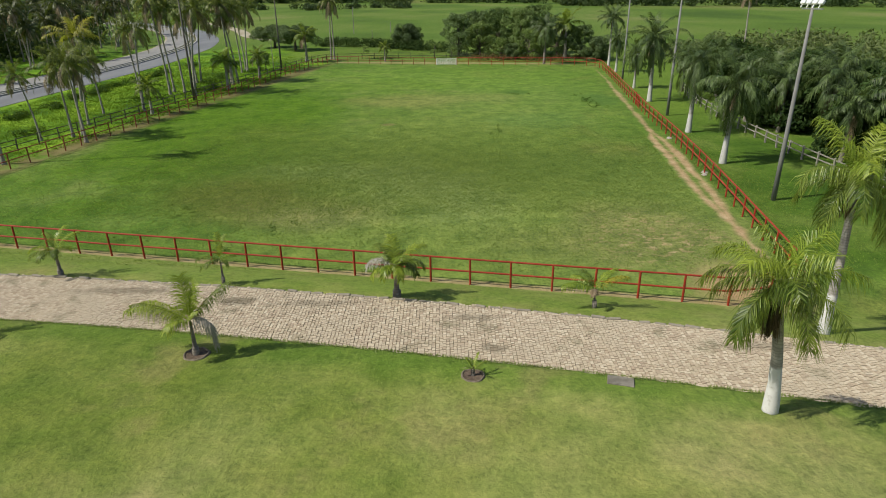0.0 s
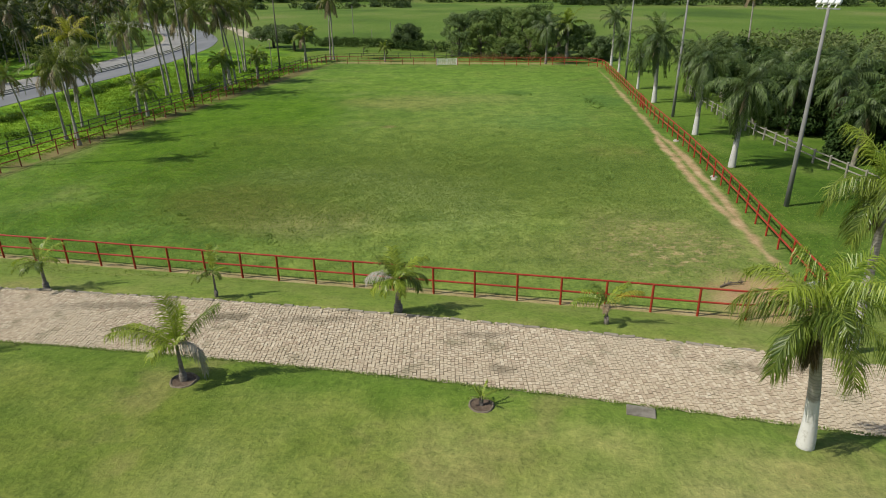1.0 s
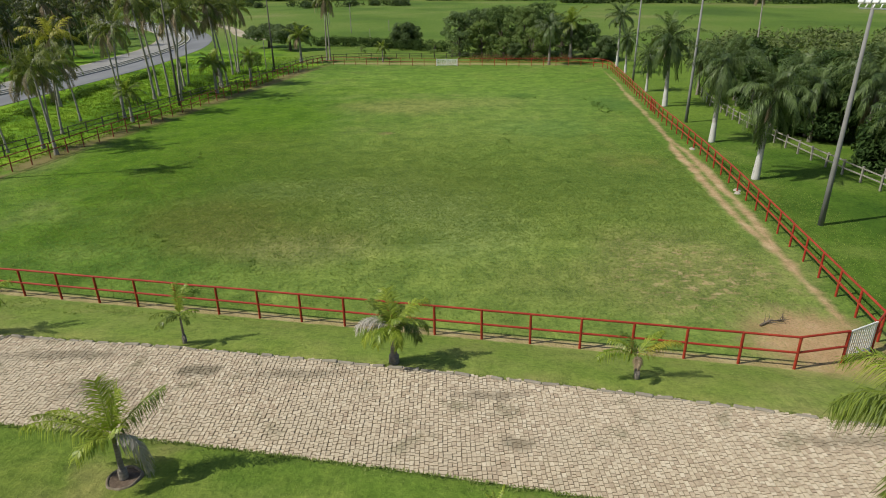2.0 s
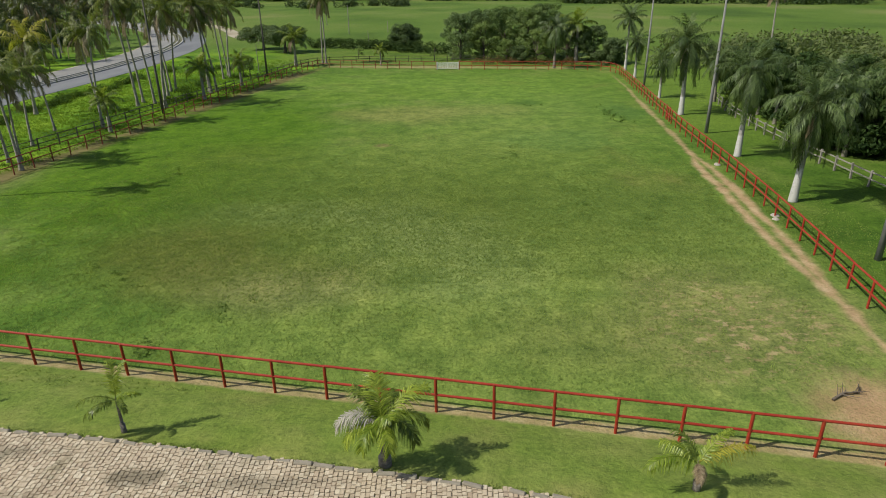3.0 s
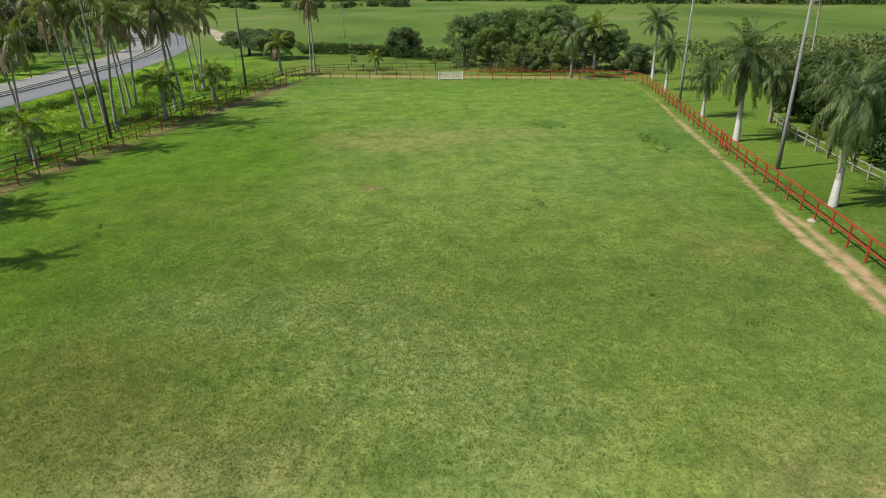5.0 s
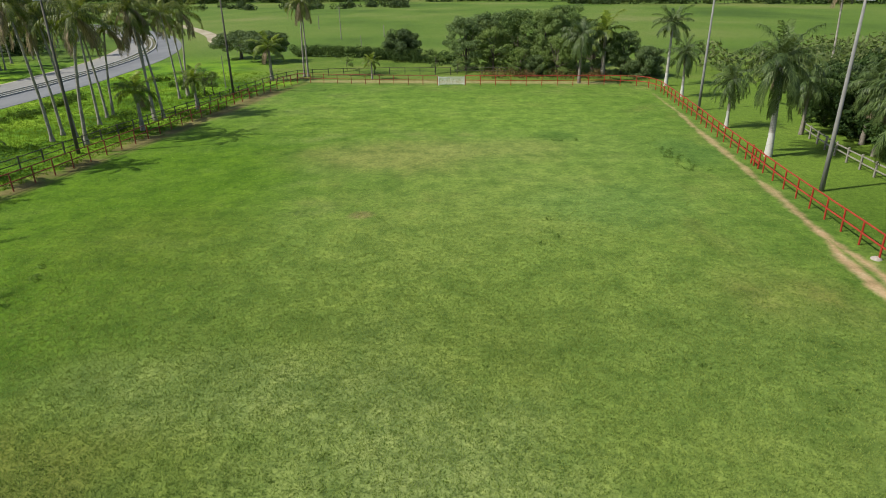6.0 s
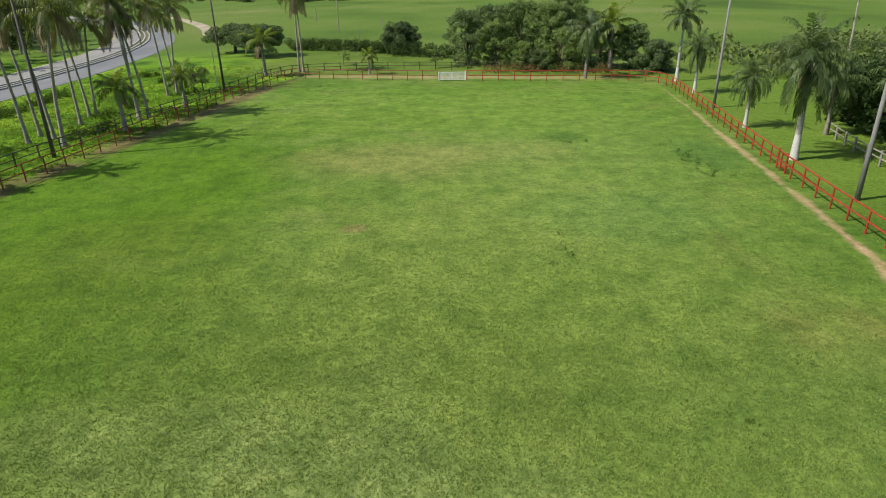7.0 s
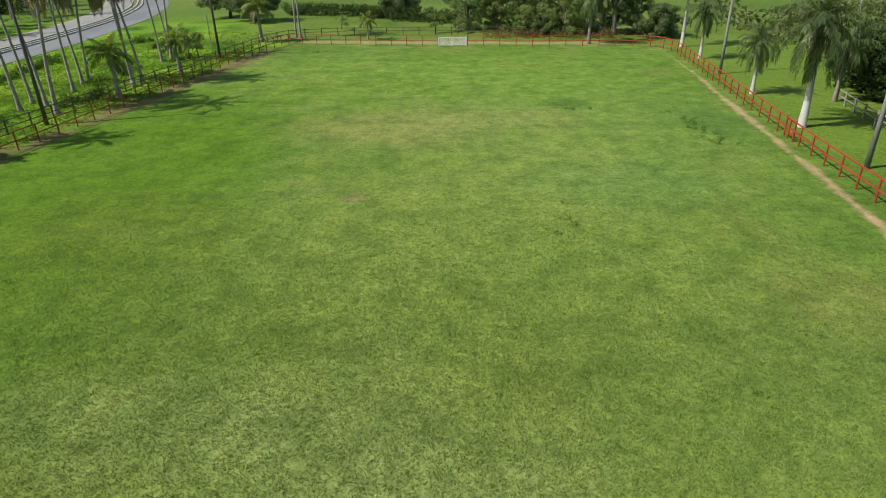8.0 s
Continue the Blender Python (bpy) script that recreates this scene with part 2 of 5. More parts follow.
    # bare soil: the trodden ruts by the right fence, its corner, the strip under the near fence
    soil = t.ramp(t.noise(0.9, 6, 0.65, p), [(0.3, (0.26, 0.180, 0.095)), (0.5, (0.44, 0.300, 0.170)), (0.7, (0.55, 0.41, 0.255))])
    soil = t.mix(t.m('MULTIPLY', spot_mask(15.5, 35.0, 3.4, 3.0, 0.5), 0.5), soil, (0.46, 0.245, 0.150))
    mid_x = t.m('ADD', t.m('MULTIPLY_ADD', y, 0.1233, 13.36), t.m('MULTIPLY', t.m('SUBTRACT', t.noise(0.12, 2, 0.5, p), 0.5), 0.8))
    off = t.m('SUBTRACT', x, mid_x)
    apart = t.m('MULTIPLY', 0.46, t.m('MULTIPLY', t.smooth(y, 43.0, 50.0), t.m('SUBTRACT', 1.0, t.smooth(y, 66.0, 71.0))))
    gap = t.m('ABSOLUTE', t.m('SUBTRACT', t.m('ABSOLUTE', off), apart))
    strong = t.m('MULTIPLY', t.smooth(y, 35.0, 46.0), t.m('SUBTRACT', 1.0, t.smooth(y, 66.0, 72.0)))
    width = t.m('ADD', t.m('MULTIPLY_ADD', t.noise(0.35, 4, 0.6, p), 1.1, -0.50), t.m('ADD', t.m('MULTIPLY', strong, 0.15), t.m('MULTIPLY', 0.12, t.m('MULTIPLY', t.smooth(y, 66.0, 74.0), t.m('SUBTRACT', 1.0, t.smooth(y, 92.0, 112.0))))))
    track = t.m('SUBTRACT', 1.0, t.smooth(t.m('SUBTRACT', gap, t.m('ADD', width, t.m('MULTIPLY', wob, 0.45))), -0.20, 0.36))
    track = t.m('MULTIPLY', track, t.m('MULTIPLY', t.smooth(y, 34.5, 37.0), t.m('SUBTRACT', t.m('MULTIPLY_ADD', t.smooth(y, 70.0, 78.0), -0.28, 1.0), t.m('MULTIPLY', 0.72, t.smooth(y, 112.0, 124.0)))))
    cx, cy = t.m('SUBTRACT', x, 15.9), t.m('SUBTRACT', y, 35.0)
    corner = t.m('SQRT', t.m('ADD', t.m('MULTIPLY', cx, cx), t.m('MULTIPLY', cy, cy)))
    corner = t.m('SUBTRACT', 1.0, t.smooth(t.m('ADD', corner, t.m('MULTIPLY', wob, 2.0)), 1.2, 3.9))
    strip = t.m('SUBTRACT', 1.0, t.smooth(t.m('ABSOLUTE', t.m('SUBTRACT', t.m('ADD', s_near, t.m('MULTIPLY', wob, 0.3)), 0.22)), 0.18, 0.44))
    strip = t.m('MULTIPLY', strip, t.m('MULTIPLY', t.smooth(x, -45.0, -36.0), t.m('SUBTRACT', 1.0, t.smooth(x, 15.5, 16.5))))
    bald = t.m('MULTIPLY', spot_mask(14.2, 41.4, 3.8, 4.0, 0.5), t.smooth(t.noise(1.9, 5, 0.62, p, (0.8, 1.1, 1.0)), 0.50, 0.64))
    far = t.m('SUBTRACT', 1.0, t.smooth(t.m('ABSOLUTE', t.m('SUBTRACT', t.m('MULTIPLY_ADD', x, 0.15, y), 133.6)), 0.6, 2.0))
    far = t.m('MULTIPLY', far, t.m('MULTIPLY', t.smooth(x, -22.0, -18.0), t.m('SUBTRACT', 1.0, t.smooth(x, 22.0, 28.0))))
    sl = t.m('SUBTRACT', 1.0, t.smooth(t.m('ABSOLUTE', t.m('ADD', t.m('SUBTRACT', s_left, 0.1), t.m('MULTIPLY', wob, 0.8))), 0.7, 2.3))
    sl = t.m('MULTIPLY', t.m('MULTIPLY', sl, t.smooth(y, 46.0, 60.0)), t.m('SUBTRACT', 1.0, t.smooth(y, 128.0, 136.0)))
    sl = t.m('MULTIPLY', sl, t.smooth(t.noise(0.3, 4, 0.6, p), 0.32, 0.52))
    bare = t.m('MAXIMUM', t.m('MAXIMUM', track, t.m('MULTIPLY', corner, 0.85)), t.m('MAXIMUM', t.m('MULTIPLY', strip, 0.7), t.m('MULTIPLY', bald, 0.65)))
    bare = t.m('MULTIPLY', t.m('MAXIMUM', bare, t.m('MULTIPLY', far, 0.5)), t.m('MULTIPLY_ADD', t.smooth(tiny, 0.36, 0.56), 0.35, 0.65))
    col = t.mix(bare, col, soil)
    col = t.mix(t.m('MULTIPLY', sl, 0.8), col, t.mix(t.smooth(patch, 0.4, 0.6), (0.125, 0.095, 0.040), (0.20, 0.150, 0.070)))
    t.bump(t.m('MULTIPLY', turf, t.m('ADD', t.m('MULTIPLY', tiny, 0.4), t.m('ADD', t.m('MULTIPLY', clump, 0.6), t.m('MULTIPLY', fine, 0.5)))), 0.7, 0.16)
    return t.done(col, 0.9, 0.0, 0.12)


MAT = {}
MAT["ground"] = ground_material()
MAT["red"] = painted("red_paint", (0.30, 0.030, 0.018), (0.38, 0.055, 0.028), 0.45, 0.0, 1.5, (0.22, 0.06, 0.03))
# duller, browner red for the left and far left fences
MAT["red_dull"] = painted("dull_red_paint", (0.22, 0.050, 0.028), (0.30, 0.085, 0.045), 0.6, 0.0, 1.5, (0.16, 0.075, 0.045))
MAT["darkwood"] = painted("dark_stained_wood", (0.075, 0.075, 0.052), (0.12, 0.105, 0.075), 0.8, 0.0, 2.0, (0.12, 0.11, 0.08))
MAT["greywood"] = painted("weathered_wood", (0.22, 0.205, 0.175), (0.31, 0.29, 0.25), 0.85, 0.0, 3.0, (0.14, 0.125, 0.10))
MAT["white"] = painted("white_paint", (0.78, 0.78, 0.76), (0.70, 0.70, 0.67), 0.5, 0.0, 3.0, (0.5, 0.48, 0.44))
MAT["concrete"] = painted("concrete", (0.25, 0.235, 0.21), (0.34, 0.32, 0.285), 0.85, 0.0, 1.2, (0.26, 0.25, 0.22), 0.3)
MAT["pole"] = painted("grey_pole", (0.18, 0.18, 0.172), (0.26, 0.255, 0.245), 0.8, 0.0, 0.8, (0.20, 0.19, 0.17), 0.2)
MAT["metal"] = painted("grey_metal", (0.5, 0.5, 0.5), (0.6, 0.6, 0.6), 0.4, 0.8)
MAT["glass"] = painted("lamp_glass", (0.75, 0.78, 0.8), (0.7, 0.73, 0.75), 0.12, 0.0)
MAT["bag"] = painted("pale_sacking", (0.34, 0.30, 0.26), (0.48, 0.43, 0.38), 0.9, 0.0, 5.0)
MAT["mulch"] = painted("dark_earth", (0.085, 0.060, 0.042), (0.15, 0.11, 0.08), 0.95, 0.0, 6.0, (0.2, 0.16, 0.12), 0.6)
MAT["median"] = painted("weedy_earth", (0.12, 0.125, 0.06), (0.17, 0.155, 0.10), 0.95, 0.0, 0.5, (0.09, 0.13, 0.035), 0.5)
MAT["kerb"] = painted("kerb_stone", (0.24, 0.215, 0.165), (0.36, 0.32, 0.26), 0.9, 0.0, 3.0, (0.13, 0.14, 0.07), 0.4)
MAT["slab"] = painted("weathered_slab", (0.16, 0.145, 0.115), (0.27, 0.245, 0.20), 0.9, 0.0, 4.0, (0.10, 0.115, 0.05), 0.5)
MAT["ring_earth"] = painted("stony_earth", (0.14, 0.115, 0.080), (0.24, 0.20, 0.15), 0.95, 0.0, 9.0, (0.10, 0.12, 0.045), 0.8)
MAT["kerb_pale"] = painted("pale_kerb", (0.34, 0.335, 0.31), (0.40, 0.39, 0.36), 0.85, 0.0, 0.6)
MAT["bark"] = painted("bark", (0.10, 0.080, 0.060), (0.17, 0.14, 0.11), 0.9, 0.0, 4.0, (0.24, 0.21, 0.18), 0.6)
MAT["plaster"] = painted("plaster", (0.62, 0.58, 0.50), (0.68, 0.64, 0.56), 0.85, 0.0, 1.0)
MAT["clay"] = painted("clay_tiles", (0.34, 0.15, 0.09), (0.42, 0.20, 0.12), 0.85, 0.0, 4.0)


# patches of washed-in dirt on the lane: place, half sizes, strength
DIRT = ((-8.0, 31.7, 0.92, 0.46, 0.75), (-4.5, 31.4, 2.4, 0.32, 0.5), (-11.0, 30.6, 1.7, 0.83, 0.4), (2.8, 27.7, 0.64, 0.37, 0.6), (2.2, 30.0, 1.3, 0.32, 0.55), (-13.3, 32.8, 2.8, 0.41, 0.55), (12.6, 27.6, 2, 0.37, 0.5))


def cobble_material(name, per_object):
    t = Tree(name)
    r = t.random() if per_object else t.island()
    p = t.pos()
    col = t.ramp(r, [(0.0, (0.39, 0.312, 0.225)), (0.3, (0.47, 0.388, 0.284)), (0.7, (0.515, 0.435, 0.320)), (1.0, (0.58, 0.505, 0.385))])
    col = t.mix(t.smooth(t.noise(0.45, 4, 0.6, p), 0.45, 0.72), col, (0.48, 0.410, 0.305))
    col = t.mix(t.m('MULTIPLY', t.smooth(t.noise(0.7, 5, 0.65, p), 0.55, 0.70), 0.6), col, (0.19, 0.180, 0.105))
    x, y, _ = t.xyz(p)
    for cx, cy, rx, ry, k in DIRT:
        dx, dy = t.m('DIVIDE', t.m('SUBTRACT', x, cx), rx), t.m('DIVIDE', t.m('SUBTRACT', y, cy), ry)
        d = t.m('ADD', t.m('SQRT', t.m('ADD', t.m('MULTIPLY', dx, dx), t.m('MULTIPLY', dy, dy))), t.m('MULTIPLY', t.m('SUBTRACT', t.noise(1.6, 5, 0.65, p), 0.5), 2.2))
        col = t.mix(t.m('MULTIPLY', t.m('SUBTRACT', 1.0, t.smooth(d, 0.3, 1.2)), k), col, (0.150, 0.130, 0.085))
    col = t.mix(1.0, col, t.ramp(t.noise(40.0, 4, 0.7, p), [(0.3, (0.8, 0.8, 0.8)), (0.7, (1.15, 1.13, 1.1))]), 'MULTIPLY')
    t.bump(t.noise(25.0, 5, 0.7, p), 0.4, 0.02)
    return t.done(col, 0.85, 0.0, 0.25)


MAT["cobble"] = cobble_material("granite_setts", True)
MAT["cobbles"] = cobble_material("granite_setts_many", False)


def joint_material():
    t = Tree("joint_sand")
    p = t.pos()
    col = t.ramp(t.noise(2.5, 6, 0.7, p), [(0.35, (0.19, 0.155, 0.110)), (0.52, (0.31, 0.255, 0.185)), (0.70, (0.21, 0.195, 0.110))])
    t.bump(t.noise(30.0, 4, 0.6, p), 0.5, 0.02)
    return t.done(col, 0.95, 0.0, 0.1)


MAT["joint"] = joint_material()


def asphalt_material(name, c1, c2):
    t = Tree(name)
    p = t.pos()
    col = t.mix(t.smooth(t.noise(0.2, 5, 0.6, p, (1.0, 0.3, 1.0)), 0.4, 0.65), c1, c2)
    t.bump(t.noise(40.0, 3, 0.6, p), 0.3, 0.01)
    return t.done(col, 0.8, 0.0, 0.3)


MAT["asphalt"] = asphalt_material("old_asphalt", (0.155, 0.160, 0.170), (0.20, 0.205, 0.21))
MAT["asphalt_pale"] = asphalt_material("dusty_asphalt", (0.22, 0.215, 0.205), (0.28, 0.27, 0.25))
MAT["sand"] = asphalt_material("sandy_track", (0.40, 0.35, 0.26), (0.30, 0.25, 0.17))


def trunk_material(name, c1, c2, white_to=0.0, lime1=(0.60, 0.59, 0.565), lime2=(0.40, 0.38, 0.34)):
    """Ringed palm trunk; the foot may be limewashed up to a given height."""
    t = Tree(name)
    o = t.obj()
    z = t.xyz(o)[2]
    ring = t.m('SINE', t.m('MULTIPLY_ADD', z, 55.0, t.m('MULTIPLY', t.noise(3.0, 3, 0.5, o), 9.0)))
    col = t.mix(t.smooth(t.noise(2.2, 5, 0.65, o), 0.35, 0.68), c1, c2)
    col = t.mix(t.m('MULTIPLY', t.smooth(ring, 0.2, 1.0), 0.35), col, tuple(0.5 * c for c in c1))
    if white_to > 0:
        w = t.m('ADD', z, t.m('MULTIPLY', t.noise(5.0, 5, 0.65, o), 0.5))
        lime = t.mix(t.smooth(t.noise(6.0, 6, 0.7, o), 0.5, 0.72), lime1, lime2)
        col = t.mix(t.smooth(w, white_to + 0.35, white_to + 0.2), col, lime)
    t.bump(t.m('ADD', t.m('MULTIPLY', ring, 0.08), t.m('MULTIPLY', t.noise(14.0, 4, 0.6, o), 1.5)), 0.3, 0.02)
    return t.done(col, 0.85, 0.0, 0.2)


MAT["trunk_white"] = trunk_material("limewashed_palm_trunk", (0.26, 0.24, 0.21), (0.42, 0.39, 0.345), 1.75)
MAT["trunk_dull"] = trunk_material("worn_limewash_palm_trunk", (0.31, 0.29, 0.26), (0.44, 0.42, 0.385), 1.75, (0.50, 0.49, 0.465), (0.36, 0.34, 0.30))
MAT["trunk_white_low"] = trunk_material("limewashed_palm_foot", (0.26, 0.24, 0.215), (0.37, 0.35, 0.315), 2.3, (0.48, 0.47, 0.445), (0.32, 0.30, 0.265))
MAT["trunk_royal"] = trunk_material("palm_trunk", (0.18, 0.158, 0.130), (0.30, 0.27, 0.23))
MAT["trunk_coco"] = trunk_material("coconut_trunk", (0.24, 0.215, 0.18), (0.39, 0.36, 0.315))
MAT["shaft"] = painted("crownshaft", (0.16, 0.19, 0.06), (0.22, 0.22, 0.09), 0.5, 0.0, 3.0, (0.26, 0.20, 0.12))
MAT["frond"] = leafy("palm_frond", (0.050, 0.090, 0.012), (0.250, 0.310, 0.050), 0.34, 0.38, 0.4)
MAT["frond_fresh"] = leafy("fresh_palm_frond", (0.13, 0.21, 0.016), (0.40, 0.47, 0.065), 0.42, 0.38, 0.4)
MAT["frond_dark"] = leafy("dark_palm_frond", (0.016, 0.036, 0.010), (0.130, 0.185, 0.056), 0.20, 0.45, 0.30)
MAT["frond_coco"] = leafy("coconut_frond", (0.030, 0.054, 0.010), (0.225, 0.245, 0.052), 0.30, 0.42)
MAT["frond_grove"] = leafy("grove_frond", (0.018, 0.030, 0.008), (0.120, 0.130, 0.036), 0.20, 0.45)
MAT["frond_yellow"] = leafy("yellowing_frond", (0.30, 0.27, 0.03), (0.52, 0.46, 0.07), 0.4)
MAT["frond_dead"] = leafy("dry_frond", (0.16, 0.115, 0.065), (0.34, 0.27, 0.17), 0.12, 0.8)
MAT["frond_brown"] = leafy("dark_dead_frond", (0.055, 0.042, 0.025), (0.16, 0.12, 0.07), 0.08, 0.85, 0.1)
MAT["frond_grey"] = leafy("withered_grey_frond", (0.26, 0.235, 0.20), (0.42, 0.39, 0.34), 0.08, 0.85)
MAT["leaf_thicket"] = leafy("thicket_leaves", (0.010, 0.024, 0.007), (0.055, 0.095, 0.026), 0.14, 0.7, 0.08)
MAT["leaf_dark"] = leafy("dark_tree_leaves", (0.036, 0.068, 0.028), (0.200, 0.275, 0.112), 0.30, 0.6, 0.15)
MAT["leaf_mid"] = leafy("tree_leaves", (0.045, 0.088, 0.028), (0.250, 0.335, 0.112), 0.32, 0.6, 0.15)
MAT["leaf_light"] = leafy("light_tree_leaves", (0.070, 0.125, 0.034), (0.280, 0.360, 0.112), 0.36, 0.6, 0.15)
MAT["leaf_shade"] = leafy("shade_tree_leaves", (0.034, 0.062, 0.024), (0.120, 0.170, 0.064), 0.22, 0.55, 0.2)
MAT["leaf_verge"] = leafy("verge_shrub_leaves", (0.018, 0.045, 0.008), (0.062, 0.125, 0.018), 0.25, 0.7, 0.08)
MAT["leaf_scrub"] = leafy("scrub_leaves", (0.060, 0.090, 0.030), (0.145, 0.175, 0.065), 0.25, 0.6, 0.15)
MAT["leaf_far"] = leafy("far_wood_leaves", (0.018, 0.038, 0.014), (0.070, 0.105, 0.036), 0.15, 0.6, 0.15)
MAT["leaf_weed"] = leafy("weed_leaves", (0.045, 0.095, 0.014), (0.110, 0.180, 0.030), 0.25, 0.6, 0.2)
MAT["leaf_rust"] = leafy("rusty_undergrowth", (0.085, 0.045, 0.022), (0.19, 0.13, 0.055), 0.2, 0.7, 0.1)
MAT["blade"] = leafy("grass_blades", (0.060, 0.122, 0.014), (0.245, 0.315, 0.070), 0.35, 0.6, 0.2)
MAT["blade_lawn"] = leafy("lawn_blades", (0.125, 0.185, 0.030), (0.240, 0.280, 0.085), 0.3, 0.6)
MAT["blade_rank"] = leafy("rank_grass_blades", (0.085, 0.165, 0.010), (0.150, 0.255, 0.020), 0.40, 0.7, 0.1)


# ---- mesh helpers ----
def mesh_of(name, verts, faces, material, smooth=False):
    me = bpy.data.meshes.new(name)
    me.from_pydata([tuple(v) for v in verts], [], [tuple(f) for f in faces])
    me.materials.append(material)
    if smooth:
        me.polygons.foreach_set("use_smooth", [True] * len(me.polygons))
    me.update()
    return me


def part(name, data, parent, label="", m=None):
    ob = new(name, data)
    ob.parent = parent
    if m is not None:
        ob.matrix_basis = m
    return tagged(ob, label)


def thing(name, m, label, category, group="", kind=""):
    ob = new(name)
    ob.empty_display_size = 0.3
    ob.matrix_basis = m
    return tagged(ob, label, category, group, kind)


def tube(points, radii, sides=8, cap=True):
    """Verts and faces of a round tapered tube along points."""
    pts = [Vector(p) for p in points]
    verts, faces = [], []
    for i, p in enumerate(pts):
        d = (pts[min(i + 1, len(pts) - 1)] - pts[max(i - 1, 0)]).normalized()
        a = d.orthogonal().normalized() if abs(d.z) < 0.95 else Vector((1, 0, 0))
        a = (a - d * a.dot(d)).normalized()
        b = d.cross(a)
        for k in range(sides):
            w = 2 * math.pi * k / sides
            verts.append(p + (a * math.cos(w) + b * math.sin(w)) * radii[i])
    for i in range(len(pts) - 1):
        for k in range(sides):
            k2 = (k + 1) % sides
            faces.append((i * sides + k, i * sides + k2, (i + 1) * sides + k2, (i + 1) * sides + k))
    if cap:
        faces.append(tuple(range(sides - 1, -1, -1)))
        faces.append(tuple((len(pts) - 1) * sides + k for k in range(sides)))
    return verts, faces


def box(sx, sy, sz, bevel=0.0, base=True):
    """A bevelled block, standing on z = 0 when base."""
    bm = bmesh.new()
    bmesh.ops.create_cube(bm, size=1.0)
    for v in bm.verts:
        v.co = Vector((v.co.x * sx, v.co.y * sy, (v.co.z + (0.5 if base else 0)) * sz))
    if bevel:
        bmesh.ops.bevel(bm, geom=bm.edges[:], offset=bevel, segments=1, affect='EDGES')
    verts = [v.co.copy() for v in bm.verts]
    bm.verts.index_update()
    faces = [[v.index for v in f.verts] for f in bm.faces]
    bm.free()
    return verts, faces


def joined(*pieces):
    verts, faces = [], []
    for v, f in pieces:
        n = len(verts)
        verts += list(v)
        faces += [tuple(i + n for i in q) for q in f]
    return verts, faces


def moved(piece, m):
    return [m @ Vector(v) for v in piece[0]], piece[1]


def along(line, step):
    """Points at even steps along a polyline, both ends kept."""
    return evenly(line, max(1, round(sum((Vector(b) - Vector(a)).length for a, b in zip(line, line[1:])) / step)))


def evenly(line, n):
    pts = [Vector(p) for p in line]
    total = sum((b - a).length for a, b in zip(pts, pts[1:]))
    out = []
    for i in range(n + 1):
        want, k = total * i / n, 0
        while k < len(pts) - 2 and want > (pts[k + 1] - pts[k]).length:
            want -= (pts[k + 1] - pts[k]).length
            k += 1
        d = pts[k + 1] - pts[k]
        out.append(pts[k] + d * (want / d.length))
    return out


# ---- ground ----
def hill(x, y):
    d = max(0.0, math.hypot(x, y) - 620)
    rise = float(terrain(x, y)) if d <= 0 else 34 * (1 - math.exp(-d / 900)) * (0.5 + 0.5 * noise.noise(Vector((x / 700, y / 700, 0))) + 0.35)
    return rise


def build_ground():
    def steps(lo, hi):
        vals, v = [], 0.0
        while v < hi:
            vals.append(v)
            v += 10 if v < 200 else 10 * (v / 200) ** 1.5
        vals.append(hi)
        neg, v = [], 10.0
        while v < -lo:
            neg.append(-v)
            v += 10 if v < 200 else 10 * (v / 200) ** 1.5
        return sorted(neg + [lo] + vals)
    xs, ys = steps(-3500, 3500), steps(-3500, 4500)
    xs = sorted(set(xs + [k * 1.0 for k in range(-56, 57)]))
    ys = sorted(set(ys + [k * 0.25 for k in range(0, 204)]))
    verts = [(x, y, hill(x, y)) for y in ys for x in xs]
    n = len(xs)
    faces = [(j * n + i, j * n + i + 1, (j + 1) * n + i + 1, (j + 1) * n + i) for j in range(len(ys) - 1) for i in range(n - 1)]
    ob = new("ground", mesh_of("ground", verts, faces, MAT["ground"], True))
    return tagged(ob, "green grass pasture with bare soil patches and mown lawn", "ground", kind="structure")


build_ground()


def ribbon(name, left, right, z, material, label, category, parent=None, thick=0.02):
    """A road surface between two edge lines with the same number of points."""
    n = len(left)
    verts = [(x, y, z) for x, y in left] + [(x, y, z) for x, y in right] + [(x, y, z - thick) for x, y in left] + [(x, y, z - thick) for x, y in right]
    faces = []
    for i in range(n - 1):
        faces.append((i, i + 1, n + i + 1, n + i))
        faces.append((i, 2 * n + i, 2 * n + i + 1, i + 1))
        faces.append((n + i, n + i + 1, 3 * n + i + 1, 3 * n + i))
    ob = new(name, mesh_of(name, verts, faces, material))
    return tagged(ob, label, category, kind="structure")


def smooth_line(points, n):
    """A smooth curve through the points (Catmull-Rom), n points."""
    p = [Vector(q) for q in points]
    p = [2 * p[0] - p[1]] + p + [2 * p[-1] - p[-2]]
    out = []
    for i in range(n):
        s = i / (n - 1) * (len(p) - 3)
        k = min(int(s), len(p) - 4)
        u = s - k
        a, b, c, d = p[k:k + 4]
        out.append(0.5 * ((2 * b) + (c - a) * u + (2 * a - 5 * b + 4 * c - d) * u * u + (3 * b - a - 3 * c + d) * u ** 3))
    return out


def offset(line, d):
    out = []
    for i, p in enumerate(line):
        t = (line[min(i + 1, len(line) - 1)] - line[max(i - 1, 0)]).normalized()
        out.append(p + Vector((-t.y, t.x)) * d)
    return out


